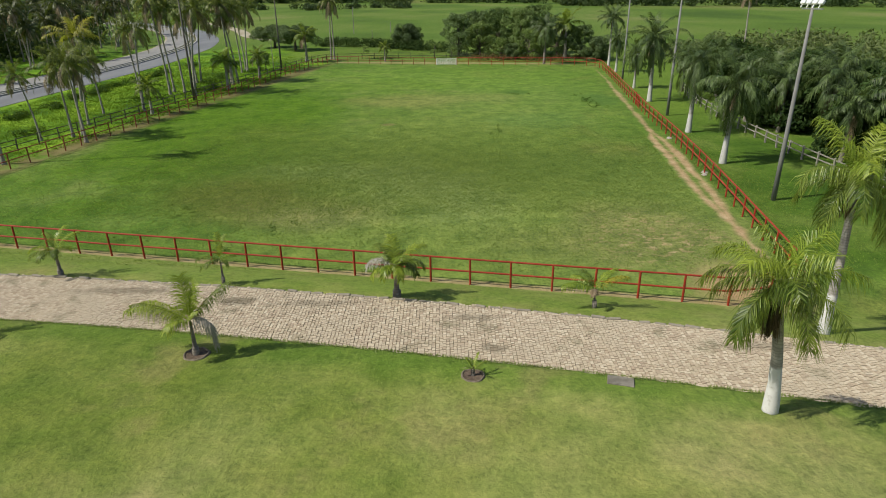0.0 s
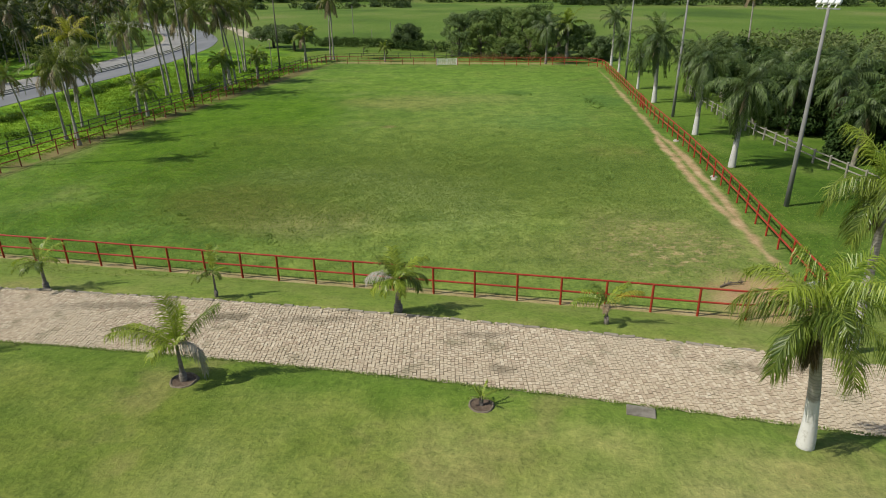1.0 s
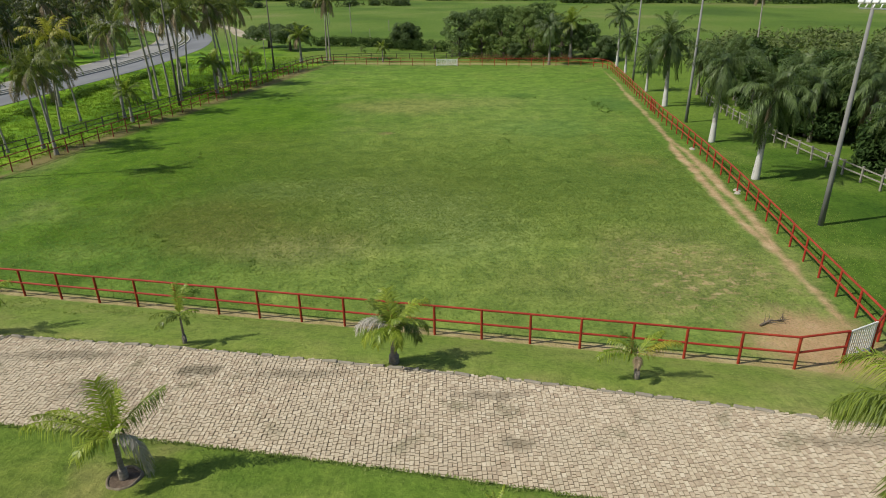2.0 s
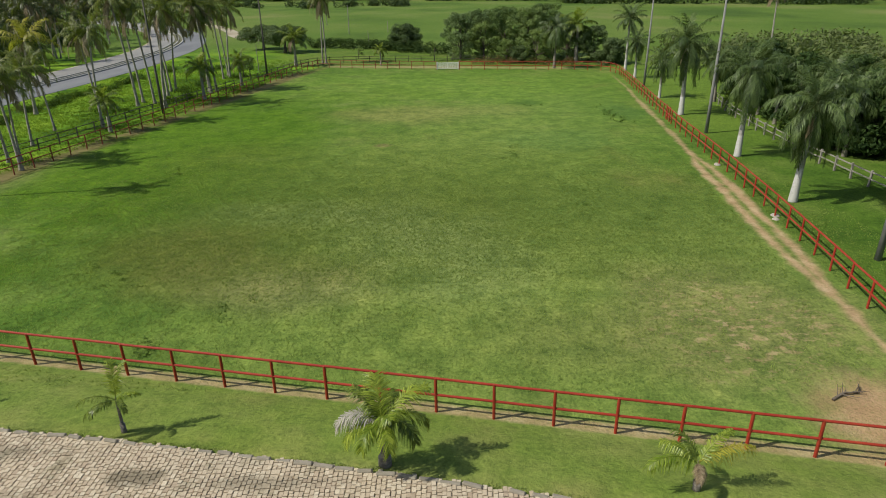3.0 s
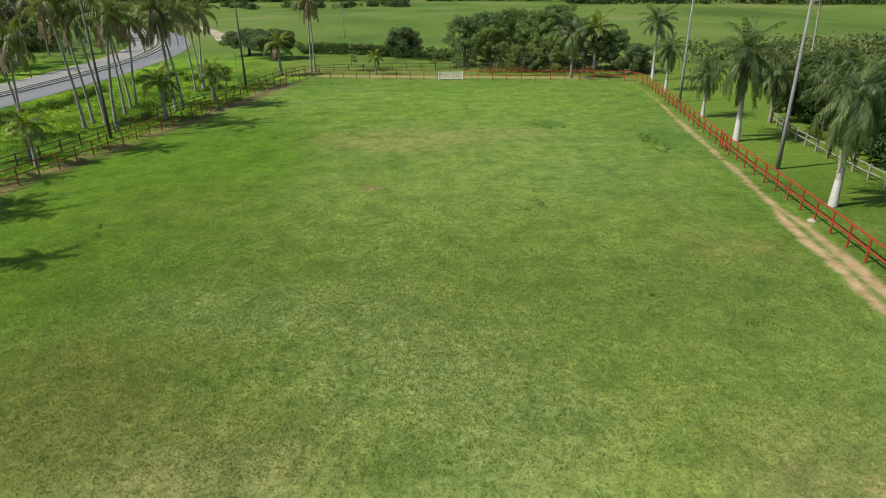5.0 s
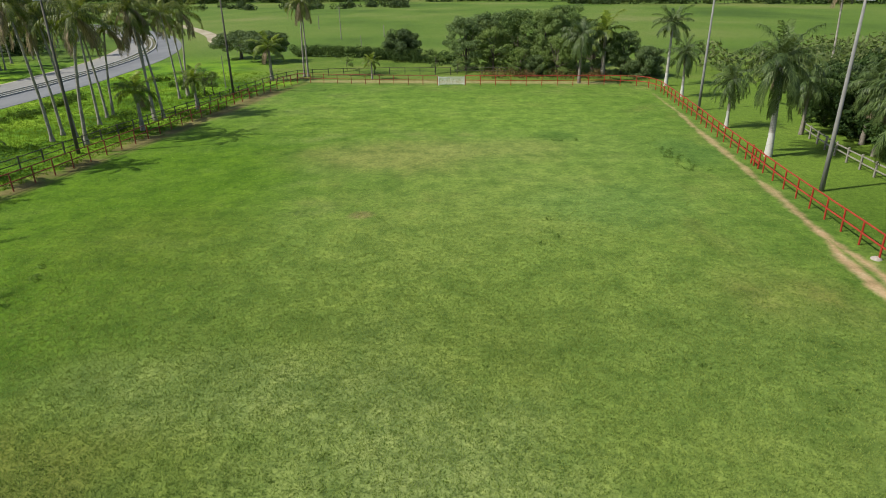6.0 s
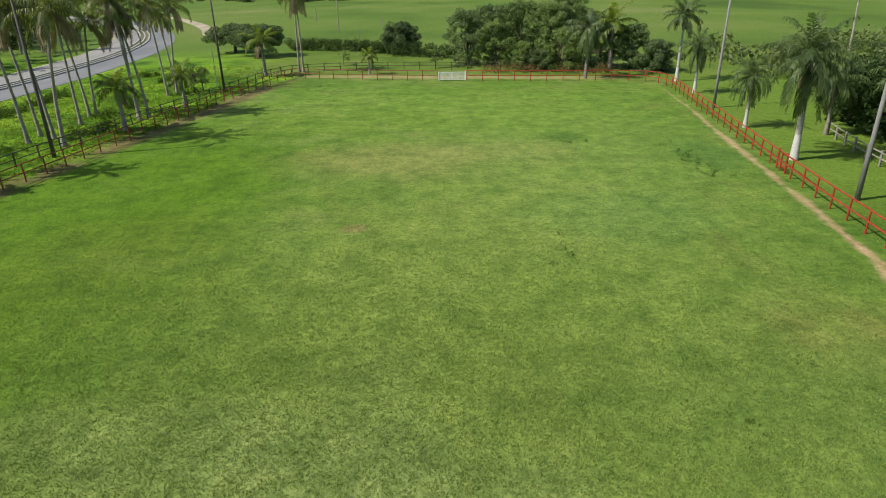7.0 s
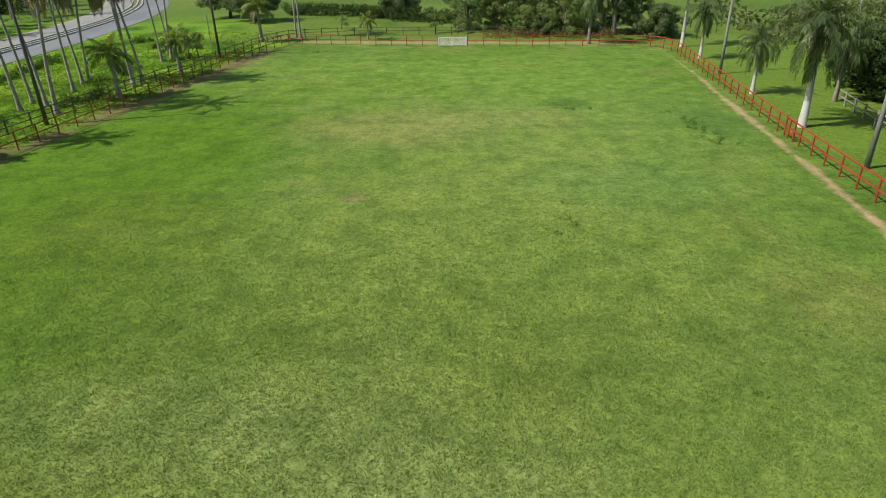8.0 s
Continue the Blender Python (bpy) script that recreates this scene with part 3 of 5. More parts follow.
# the highway beyond the left fence: two carriageways with a kerbed median
HIGHWAY = smooth_line([(-64, -120), (-58.5, 20), (-55.8, 90), (-54.2, 130), (-55.2, 152), (-58.5, 178), (-68, 210), (-88, 250), (-125, 300), (-190, 360)], 60)
ribbon("road", offset(HIGHWAY, 6.0), HIGHWAY, 0.05, MAT["asphalt"], "grey asphalt carriageway beside green verge", "road", thick=0.06)
ribbon("road_far", offset(HIGHWAY, 14.5), offset(HIGHWAY, 8.6), 0.05, MAT["asphalt_pale"], "pale dusty asphalt carriageway beyond the median", "road", thick=0.06)
ribbon("road_median", offset(HIGHWAY, 8.4), offset(HIGHWAY, 6.2), 0.10, MAT["median"], "weedy earth strip between the carriageways", "road median", thick=0.1)
for k, d in enumerate((6.0, 7.1, 8.3)):
    ribbon("road_kerb_%d" % (k + 1), offset(HIGHWAY, d + 0.35), offset(HIGHWAY, d), 0.24, MAT["kerb_pale"], "low concrete kerb along the road median", "kerb", thick=0.22)
ribbon("road_verge", offset(HIGHWAY, 15.1), offset(HIGHWAY, 14.5), 0.02, MAT["sand"], "sandy strip along the asphalt road", "verge")
TRACK = smooth_line([(-108, 309), (-86, 272), (-70, 240), (-61.5, 218), (-52, 202), (-45, 197)], 24)
ribbon("sandy_track", offset(TRACK, 2.0), offset(TRACK, -2.0), 0.02, MAT["sand"], "pale sandy farm track leaving the road", "path")

# the cobbled lane
LANE_NEAR = [Vector(at_back(-44.0 + 0.42 * k, 9.95)) for k in range(200)]
LANE_FAR = [Vector(at_back(-44.0 + 0.42 * k, 4.5)) for k in range(200)]
ribbon("lane_bed", LANE_FAR, LANE_NEAR, LANE_Z + 0.029, MAT["joint"], "dark sandy bed of the cobbled lane", "road")


# ---- fences ----
def rail_data(length, radius, material, sides=8):
    v, f = tube([(0, 0, 0), (length, 0, 0)], [radius] * 2, sides)
    return mesh_of("rail", v, f, material, False)


def fence(name, line, step, material, label, height, rails, post_r, rail_r, square=False, jitter=0.0, pts=None):
    base = thing(name, pose(0, 0, 0), label, "fence")
    if square:
        pv, pf = box(post_r * 2, post_r * 2, height, 0.012)
    else:
        pv, pf = tube([(0, 0, -0.1), (0, 0, height - 0.01), (0, 0, height)], [post_r, post_r, post_r * 0.7], 8)
    post = mesh_of("post", pv, pf, material)
    pts = [Vector(p) for p in pts] if pts else along(line, step)
    unit = {}
    rnd = random.Random(len(pts) * 7 + 3)
    for i, p in enumerate(pts):
        part("post", post, base, "", pose(p.x, p.y, 0, rnd.uniform(-jitter, jitter), rnd.uniform(-jitter, jitter), rnd.uniform(0, 20)))
        if i == len(pts) - 1:
            break
        d = pts[i + 1] - p
        ln = round(d.length + 0.02, 2)
        if ln not in unit:
            if square:
                v, f = box(ln, 0.045, rail_r * 2, 0.008, False)
                v = [q + Vector((ln / 2, 0, 0)) for q in v]
                unit[ln] = mesh_of("rail", v, f, material)
            else:
                unit[ln] = rail_data(ln, rail_r, material)
        for h in rails:
            dz = rnd.uniform(-jitter, jitter) * 0.012
            part("rail", unit[ln], base, "", pose(p.x, p.y, h + dz, 0, rnd.uniform(-jitter, jitter) * 0.3, math.degrees(math.atan2(d.y, d.x))))
    return base


fence("red_fence", None, 2.0, MAT["red"],
      "red painted steel pipe fence along the cobbled lane", 1.44, (1.41, 0.74), 0.055, 0.047, jitter=0.7, pts=NEAR_POSTS)
fence("red_fence", RIGHT_LINE, 2.0, MAT["red"], "red painted steel pipe fence beside a trodden soil track", 1.40, (1.37, 0.72), 0.055, 0.05, jitter=0.7)
fence("red_fence", FAR_RIGHT, 2.1, MAT["red"], "red painted pipe fence before dense trees", 1.38, (1.35, 0.72), 0.05, 0.045, jitter=0.7)
fence("red_fence", FAR_LEFT, 2.1, MAT["red_dull"], "dull red pipe fence at the far end of the field", 1.38, (1.35, 0.72), 0.05, 0.04, jitter=0.7)
fence("red_fence", LEFT_LINE, 2.1, MAT["red_dull"], "dull red pipe fence below tall coconut palms", 1.38, (1.35, 0.72), 0.055, 0.045, jitter=1.0)
fence("wooden_fence", LEFT_OUTER, 2.5, MAT["darkwood"], "dark stained wooden rail fence beside the red one", 1.2, (1.10, 0.62), 0.055, 0.036, True, jitter=2.2)
fence("wooden_fence", WOOD_LINE, 2.1, MAT["greywood"], "weathered grey wooden rail fence before dense trees", 1.2, (1.04, 0.56), 0.07, 0.05, True, jitter=2.5)


def corner_gate():
    a, b = Vector(NEAR_END) + Vector((0.10, 0.10)), Vector((17.55, 34.25))
    d = b - a
    ln = d.length
    g = thing("gate", pose(a.x, a.y, 0, 0, 0, math.degrees(math.atan2(d.y, d.x))), "closed white barred metal gate between red fence ends", "gate")
    for h in (0.15, 1.33):
        v, f = tube([(0, 0, h), (ln, 0, h)], [0.035] * 2, 8)
        part("gate_rail", mesh_of("gate_rail", v, f, MAT["white"]), g)
    v, f = tube([(0, 0, 0.0), (0, 0, 1.35)], [0.045] * 2, 8)
    stile = mesh_of("stile", v, f, MAT["white"])
    for x in (0, ln):
        part("stile", stile, g, "", pose(x, 0, 0))
    v, f = tube([(0, 0, 0.15), (0, 0, 1.33)], [0.024] * 2, 6)
    bar = mesh_of("bar", v, f, MAT["white"])
    n = int(ln / 0.13)
    for i in range(1, n):
        part("bar", bar, g, "", pose(ln * i / n, 0, 0))


corner_gate()
fence("red_fence", [(17.68, 34.31), RIGHT_LINE[0]], 1.0, MAT["red"], "short red pipe fence piece beside the white gate", 1.38, (1.35, 0.72), 0.055, 0.05)


def side_gate():
    """A short boarded gate in the right fence."""
    p, q = Vector((24.62, 84.0)), Vector((24.82, 85.6))
    d = q - p
    ln = d.length
    g = thing("gate", pose(p.x + 0.06, p.y, 0, 0, 0, math.degrees(math.atan2(d.y, d.x))), "small red boarded gate in the red pipe fence", "gate")
    v, f = tube([(0, 0, 0), (0, 0, 1.5)], [0.07, 0.065], 8)
    post = mesh_of("gate_post", v, f, MAT["red"])
    for x in (0, ln):
        part("gate_post", post, g, "", pose(x, 0, 0))
    v, f = box(ln, 0.05, 0.14, 0.01, False)
    board = mesh_of("board", [w + Vector((ln / 2, 0, 0)) for w in v], f, MAT["red"])
    for h in (0.4, 1.3):
        part("board", board, g, "", pose(0, 0, h))


side_gate()


# ---- the white double gate in the far fence ----
def double_gate():
    a, b = Vector((0.0, 130.1)), Vector((3.7, 129.95))
    d = b - a
    w, h = d.length, 1.27
    g = thing("gate", pose(a.x, a.y, 0, 0, 0, math.degrees(math.atan2(d.y, d.x))), "closed white barred double gate in the far red fence", "gate")
    v, f = tube([(0, 0, -0.05), (0, 0, h)], [0.07] * 2, 8)
    post = mesh_of("gate_post", v, f, MAT["white"])
    for x in (0, w):
        part("gate_post", post, g, "", pose(x, 0, 0))
    half = w / 2 - 0.1
    v, f = joined(*[box(half, 0.06, 0.09, 0.01) for _ in range(1)])
    rail = mesh_of("leaf_rail", [q + Vector((half / 2, 0, 0)) for q in v], f, MAT["white"])
    stile = mesh_of("stile", *box(0.09, 0.06, h - 0.18, 0.01), MAT["white"])
    slat = mesh_of("slat", *box(0.055, 0.03, h - 0.3, 0.006), MAT["white"])
    for k in range(2):
        leaf = part("gate_leaf", stile, g, "white barred gate leaf", pose(0.09 + k * (w / 2), 0, 0.1))
        part("stile", stile, leaf, "", pose(half - 0.03, 0, 0))
        for z in (0.02, h - 0.28):
            part("leaf_rail", rail, leaf, "", pose(0, 0, z))
        for i in range(1, 14):
            part("slat", slat, leaf, "", pose(half * i / 14, 0, 0.05))


double_gate()


# ---- floodlight poles ----
def light_pole():
    h = 12.4
    p = thing("floodlight_pole", pose(0, 0, 0), "tall grey concrete floodlight pole beside the fence", "light pole", "floodlight poles")
    v, f = tube([(0, 0, -0.1), (0, 0, 4), (0, 0, h)], [0.17, 0.14, 0.085], 12)
    part("pole", mesh_of("pole", v, f, MAT["pole"], True), p)
    v, f = box(1.5, 0.08, 0.08, 0.01)
    part("crossarm", mesh_of("crossarm", v, f, MAT["metal"]), p, "grey metal crossarm", pose(0, 0, h - 0.25))
    for x in (-0.62, -0.2, 0.22, 0.64):
        v, f = joined(moved(box(0.34, 0.2, 0.28, 0.03, False), pose(0, 0, 0)), moved(box(0.05, 0.05, 0.25, 0.0), pose(0, 0.02, -0.36)))
        lamp = part("floodlight", mesh_of("floodlight", v, f, MAT["white"]), p, "white floodlight housing", pose(x, -0.1, h + 0.16, -35, 0, 0))
        v, f = box(0.28, 0.012, 0.22, 0.004, False)
        part("lens", mesh_of("lens", v, f, MAT["glass"]), lamp, "pale glass lens", pose(0, -0.108, 0))
    return p


# darker colour of the same pole, used for those on the left
MAT["pole_dark"] = painted("dark_pole", (0.075, 0.070, 0.058), (0.12, 0.11, 0.09), 0.85, 0.0, 0.8, (0.16, 0.15, 0.13), 0.3)
pole_spots = [(23.45, 48.1, -70), (26.35, 78.3, -80), (29.3, 108.0, -95), (-32.2, 92.3, 75), (-28.05, 124.2, 90)]
first = light_pole()
dark_pole = [c for c in first.children if c.name.startswith("pole")][0].data.copy()
dark_pole.materials[0] = MAT["pole_dark"]
first.matrix_basis = pose(pole_spots[0][0], pole_spots[0][1], 0, 0, 0, pole_spots[0][2])
for x, y, a in pole_spots[1:]:
    ob = copy_thing(first, pose(x, y, 0, 0, 0, a) @ Matrix.Diagonal((1, 1, 1.05 if x < 0 else 1.0, 1)))
    if x < 0:
        tagged(ob, "tall dark floodlight pole beside the fence")
        for c in ob.children:
            if c.name.startswith("pole"):
                c.data = dark_pole


# ---- palms ----
def frond_mesh(name, rnd, length, rise, droop, pairs, leaf_len, leaf_w, material, hang=0.5, swirl=0.0, plume=0.25):
    """One feather frond along +x from the origin: a bending rib with two rows of narrow leaflets.
    rise: angle at the base in degrees; droop: degrees by which it bends down on its way; hang: how far the leaflets fall."""
    n = 14
    pts, dirs = [Vector((0, 0, 0))], []
    ang, yaw = radians(rise), 0.0
    for i in range(n):
        s = i / (n - 1)
        d = Vector((math.cos(ang) * math.cos(yaw), math.cos(ang) * math.sin(yaw), math.sin(ang)))
        dirs.append(d)
        pts.append(pts[-1] + d * (length / n))
        ang = max(ang - radians(droop) / n * (0.3 + 1.4 * s), radians(-88))
        yaw += radians(swirl) / n
    dirs.append(dirs[-1])
    radii = [0.026 * (1 - 0.85 * i / n) * (length / 3) + 0.004 for i in range(n + 1)]
    verts, faces = tube(pts, radii, 4, False)
    verts = [tuple(v) for v in verts]
    down = Vector((0, 0, -1))
    for k in range(pairs):
        s = 0.10 + 0.89 * (k + rnd.random() * 0.6) / pairs
        f = s * n
        i = min(int(f), n - 1)
        p = pts[i].lerp(pts[i + 1], f - i)
        d = dirs[i]
        side = d.cross(Vector((0, 0, 1)))
        if side.length < 0.08:
            side = Vector((0, 1, 0))
        side.normalize()
        up = side.cross(d)
        ll = leaf_len * (0.40 + 0.70 * math.sin(math.pi * min(1, 0.18 + s * 0.78)) ** 0.8) * rnd.uniform(0.62, 1.2) * min(1.0, length / 1.6)
        for sg in (-1, 1):
            out = (side * sg * rnd.uniform(0.6, 1.0) + d * rnd.uniform(0.5, 1.0) + up * rnd.uniform(-plume, plume + 0.05)).normalized()
            h = hang * rnd.uniform(0.7, 1.3)
            mid = p + (out + down * 0.30 * h).normalized() * ll * 0.45
            tip = mid + (out * 0.7 + down * 1.25 * h).normalized() * ll * 0.60
            wv = (d - out * d.dot(out)).normalized() * (leaf_w * 0.5)
            b = len(verts)
            verts += [tuple(p - wv * 0.6), tuple(p + wv * 0.6), tuple(mid + wv), tuple(mid - wv), tuple(tip)]
            faces += [(b, b + 1, b + 2, b + 3), (b + 3, b + 2, b + 4)]
    return mesh_of(name, verts, faces, material)


def lathe_trunk(profile, bend, sides=14):
    """profile: rows of height and radius; bend: sideways shift of the top."""
    top = profile[-1][0]
    pts = [(bend[0] * max(0, h / top) ** 1.7, bend[1] * max(0, h / top) ** 1.7, h) for h, _ in profile]
    return tube(pts, [r for _, r in profile], sides), Vector(pts[-1])


def crown_plan(rnd, count, length, high, low, leaf_mat, fresh=0, dead=0, skirt=0, droop=(70, 105), hang=(0.6, 1.2), fresh_mat="frond_fresh", skirt_mat="frond_dead"):
    """Rows of turn, rise, droop, length, material and hang for the fronds of one crown, youngest first."""
    rows = []
    for i in range(count):
        s = i / max(1, count - 1)
        mat = fresh_mat if i < fresh else "frond_dead" if i >= count - dead else leaf_mat
        k = 0.55 + 0.45 * min(1, s * 2.2)
        rows.append((137.5 * i + rnd.uniform(-20, 20), high - (high - low) * s ** 0.85 + rnd.uniform(-8, 8), rnd.uniform(*droop) * k, length * rnd.uniform(0.86, 1.06) * (0.8 if i < 2 else 1), mat,
                     rnd.uniform(*hang) * (0.4 + 0.6 * min(1, s * 1.6))))
    for i in range(skirt):
        rows.append((rnd.uniform(0, 360), -76 + rnd.uniform(-10, 10), 30, length * rnd.uniform(0.3, 0.5), skirt_mat, 3.5))
    return rows


def feather_palm(seed, name, trunk, trunk_mat, bend, rows, pairs, leaf_len, leaf_w, label, group, shaft=0.4, tilt=12, plume=0.25):
    """A palm: trunk rows of height and radius, a crownshaft, and the fronds that rows gives."""
    rnd = random.Random(seed)
    p = thing(name, pose(0, 0, 0), label, "palm tree", group)
    (v, f), top = lathe_trunk(trunk, bend)
    part("trunk", mesh_of("trunk", v, f, MAT[trunk_mat], True), p)
    r = trunk[-1][1]
    if shaft:
        v, f = tube([(0, 0, -0.05), (0, 0, shaft * 0.4), (0, 0, shaft), (0, 0, shaft * 1.7)], [r * 1.05, r * 1.15, r * 0.75, r * 0.25], 10)
        part("crownshaft", mesh_of("crownshaft", v, f, MAT["shaft"], True), p, "", Matrix.Translation(top))
    crown = top + Vector((0, 0, shaft))
    for turn, rise, droop, length, mat, hang in rows:
        me = frond_mesh("frond", rnd, length, rise, droop, pairs, leaf_len, leaf_w, MAT[mat], hang, rnd.uniform(-22, 22), plume)
        tag = {"frond_dead": "dry brown frond", "frond_grey": "withered grey frond", "frond_brown": "dark dead frond hanging along the trunk"}.get(mat, "")
        base = crown if rise > -50 else top
        part("frond", me, p, tag, Matrix.Translation(base) @ pose(0, 0, 0, rnd.uniform(-tilt, tilt), 0, turn))
    return p


def royal_trunk(height, r, foot=1.3):
    return [(-0.08, r * foot), (0.10, r * foot * 0.98), (0.35, r * (foot * 0.8 + 0.2)), (height * 0.25, r * 0.95), (height * 0.5, r * 0.82), (height * 0.8, r * 0.70), (height, r * 0.60)]


def royal_palm(seed, height, r, length, count, trunk_mat, label, leaf_mat="frond", fresh=2, dead=1, skirt=0, pairs=44, leaf_w=0.05, bend=(0, 0), low=-25, leaf_len=0.62, foot=1.3, droop=(70, 105),
               high=80, hang=(0.6, 1.2), group="royal palms", plume=0.3, skirt_mat="frond_dead"):
    rows = crown_plan(random.Random(seed + 500), count, length, high, low, leaf_mat, fresh, dead, skirt, droop, hang, skirt_mat=skirt_mat)
    return feather_palm(seed, "palm_tree", royal_trunk(height, r, foot), trunk_mat, bend, rows, pairs, leaf_len, leaf_w, label, group, 0.14 * length, 12, plume)


def coconut_palm(seed, height, bend, label="slender coconut palm with drooping fronds and pale trunk", yellow=0, dead=4, count=18, length=3.1, pairs=40, leaf_w=0.05, leaf="frond_coco"):
    trunk = [(-0.08, 0.24), (0.15, 0.21), (0.6, 0.14), (height * 0.35, 0.108), (height * 0.7, 0.092), (height, 0.08)]
    rows = crown_plan(random.Random(seed + 500), count, length, 80, -48, leaf, yellow, dead, 0, (75, 115), (1.0, 1.9), "frond_yellow")
    return feather_palm(seed, "coconut_palm", trunk, "trunk_coco", bend, rows, pairs, 0.70, leaf_w, label, "coconut palms", 0.0, 20)


def spot(x, y, turn=0.0, scale=1.0):
    return pose(x, y, float(terrain(x, y)), 0, 0, turn) @ Matrix.Diagonal((scale, scale, scale, 1))


# the two big palms by the lane
ob = royal_palm(11, 4.4, 0.215, 2.65, 19, "trunk_white", "thick royal palm with limewashed foot beside the cobbled lane", fresh=7, dead=1, skirt=5, pairs=80, leaf_w=0.029, bend=(-0.5, 0.25),
                low=-27, leaf_len=0.92, foot=1.25, droop=(80, 130), high=86, hang=(1.1, 2.4), plume=0.5, skirt_mat="frond_brown")
ob.matrix_basis = spot(9.6, 21.42, 20, 0.785)
ob = royal_palm(12, 6.3, 0.20, 2.9, 17, "trunk_white", "tall royal palm with limewashed foot behind the kerb", fresh=5, dead=0, skirt=3, pairs=76, leaf_w=0.031, bend=(0.3, 0.1), low=-40, leaf_len=0.92,
                droop=(75, 125), high=86, hang=(1.1, 2.4), plume=0.5, skirt_mat="frond_brown")
ob.matrix_basis = spot(15.75, 28.9, 70, 0.93)


# young palms on the lawn and the verge
def young_palm(seed, x, y, height, r, rows, label, pairs=56, leaf_len=0.42, leaf_w=0.026, bend=(0, 0), mat="trunk_royal", size=0.925):
    ob_ = feather_palm(seed, "palm_tree", royal_trunk(height, r, 1.5), mat, bend, rows, pairs, leaf_len, leaf_w, label, "young palms", 0.16, 6)
    ob_.matrix_basis = spot(x, y, 0, size)
    return ob_


young_palm(21, -6.84, 24.45, 1.4, 0.095, [(180, 34, 66, 2.7, "frond", 2.2), (188, 38, 70, 2.6, "frond_fresh", 2.2), (168, 42, 75, 2.3, "frond_fresh", 1.8), (140, 88, 14, 1.9, "frond_fresh", 0.35), (60, 84, 20, 1.6, "frond_fresh", 0.35),
           (16, 52, 26, 2.4, "frond", 1.1), (-30, 60, 50, 0.9, "frond_fresh", 0.6), (235, 35, 90, 1.3, "frond_fresh", 0.9), (-20, 40, 320, 2.2, "frond_grey", 4.0)],
           "young palm with a hanging grey frond in an earth ring", 72, 0.66, 0.030, size=0.775)
young_palm(22, -1.15, 32.16, 1.45, 0.14, [(180, 40, 120, 1.65, "frond_grey", 0.9), (200, 20, 120, 1.5, "frond_fresh", 1.0), (240, 30, 120, 1.4, "frond_fresh", 1.1), (280, 30, 120, 1.4, "frond_fresh", 1.0),
           (330, 35, 125, 1.6, "frond", 1.0), (10, 30, 110, 1.6, "frond", 1.1), (40, 50, 65, 1.8, "frond_fresh", 0.6), (110, 78, 40, 1.5, "frond_fresh", 0.3), (150, 65, 70, 1.5, "frond", 0.6),
           (80, 40, 90, 1.5, "frond", 0.8), (300, 60, 60, 1.4, "frond_fresh", 0.5)], "young palm with fresh and withered fronds on the verge", 66, 0.58, 0.030)
young_palm(23, 7.31, 31.2, 0.75, 0.075, [(185, 35, 75, 1.8, "frond_fresh", 1.3), (5, 42, 65, 1.75, "frond_yellow", 1.4), (30, 55, 60, 1.5, "frond_fresh", 1.2), (120, 60, 80, 1.2, "frond", 0.9), (160, 50, 70, 1.3, "frond_fresh", 1.0),
           (260, 30, 90, 0.9, "frond_dead", 0.9)], "small thin young palm with feathery yellowish fronds", 54, 0.52, bend=(-0.05, 0.1))
young_palm(24, -9.28, 33.75, 1.15, 0.06, [(190, 30, 100, 1.35, "frond", 1.0), (215, 10, 90, 1.2, "frond", 1.1), (240, 25, 90, 1.1, "frond", 1.0), (60, 75, 40, 1.3, "frond_fresh", 0.4), (100, 84, 25, 1.35, "frond_fresh", 0.3),
           (320, 25, 100, 0.9, "frond", 1.0), (0, 40, 90, 0.9, "frond_fresh", 0.9)], "small slanting young palm with green fronds on the verge", 44, 0.38)
young_palm(27, -17.3, 34.65, 1.25, 0.10, [(180, 30, 100, 1.5, "frond_fresh", 1.0), (215, 20, 95, 1.4, "frond", 1.1), (260, 25, 100, 1.3, "frond", 1.0), (300, 30, 90, 1.4, "frond", 1.0), (340, 40, 85, 1.5, "frond_fresh", 0.9),
           (20, 55, 70, 1.6, "frond_fresh", 0.6), (70, 65, 60, 1.5, "frond_fresh", 0.5), (130, 60, 80, 1.4, "frond", 0.7)], "young palm with spreading green fronds by the kerb", 50, 0.42)
young_palm(25, -15.57, 25.59, 1.1, 0.13, [(178, 40, 95, 2.0, "frond", 0.9), (20, 38, 75, 2.1, "frond", 0.9), (60, 70, 50, 1.8, "frond_fresh", 0.4), (300, 40, 80, 1.8, "frond", 0.9), (-5, 25, 140, 2.1, "frond_grey", 0.8),
           (120, 50, 90, 1.7, "frond", 0.8), (230, 30, 95, 1.7, "frond", 0.9)], "young palm with a withered grey frond on the lawn", 60, 0.50, size=0.775)
young_palm(26, 1.74, 23.17, 0.16, 0.05, [(60, 62, 55, 0.7, "frond_fresh", 0.5), (10, 40, 70, 0.75, "frond", 0.7), (-40, 30, 70, 0.6, "frond", 0.7), (150, 70, 40, 0.6, "frond_fresh", 0.4), (200, 35, 80, 0.55, "frond", 0.7),
           (100, 45, 60, 0.55, "frond", 0.6)], "tiny palm seedling in a stony earth ring", 26, 0.24, 0.026, size=0.78)

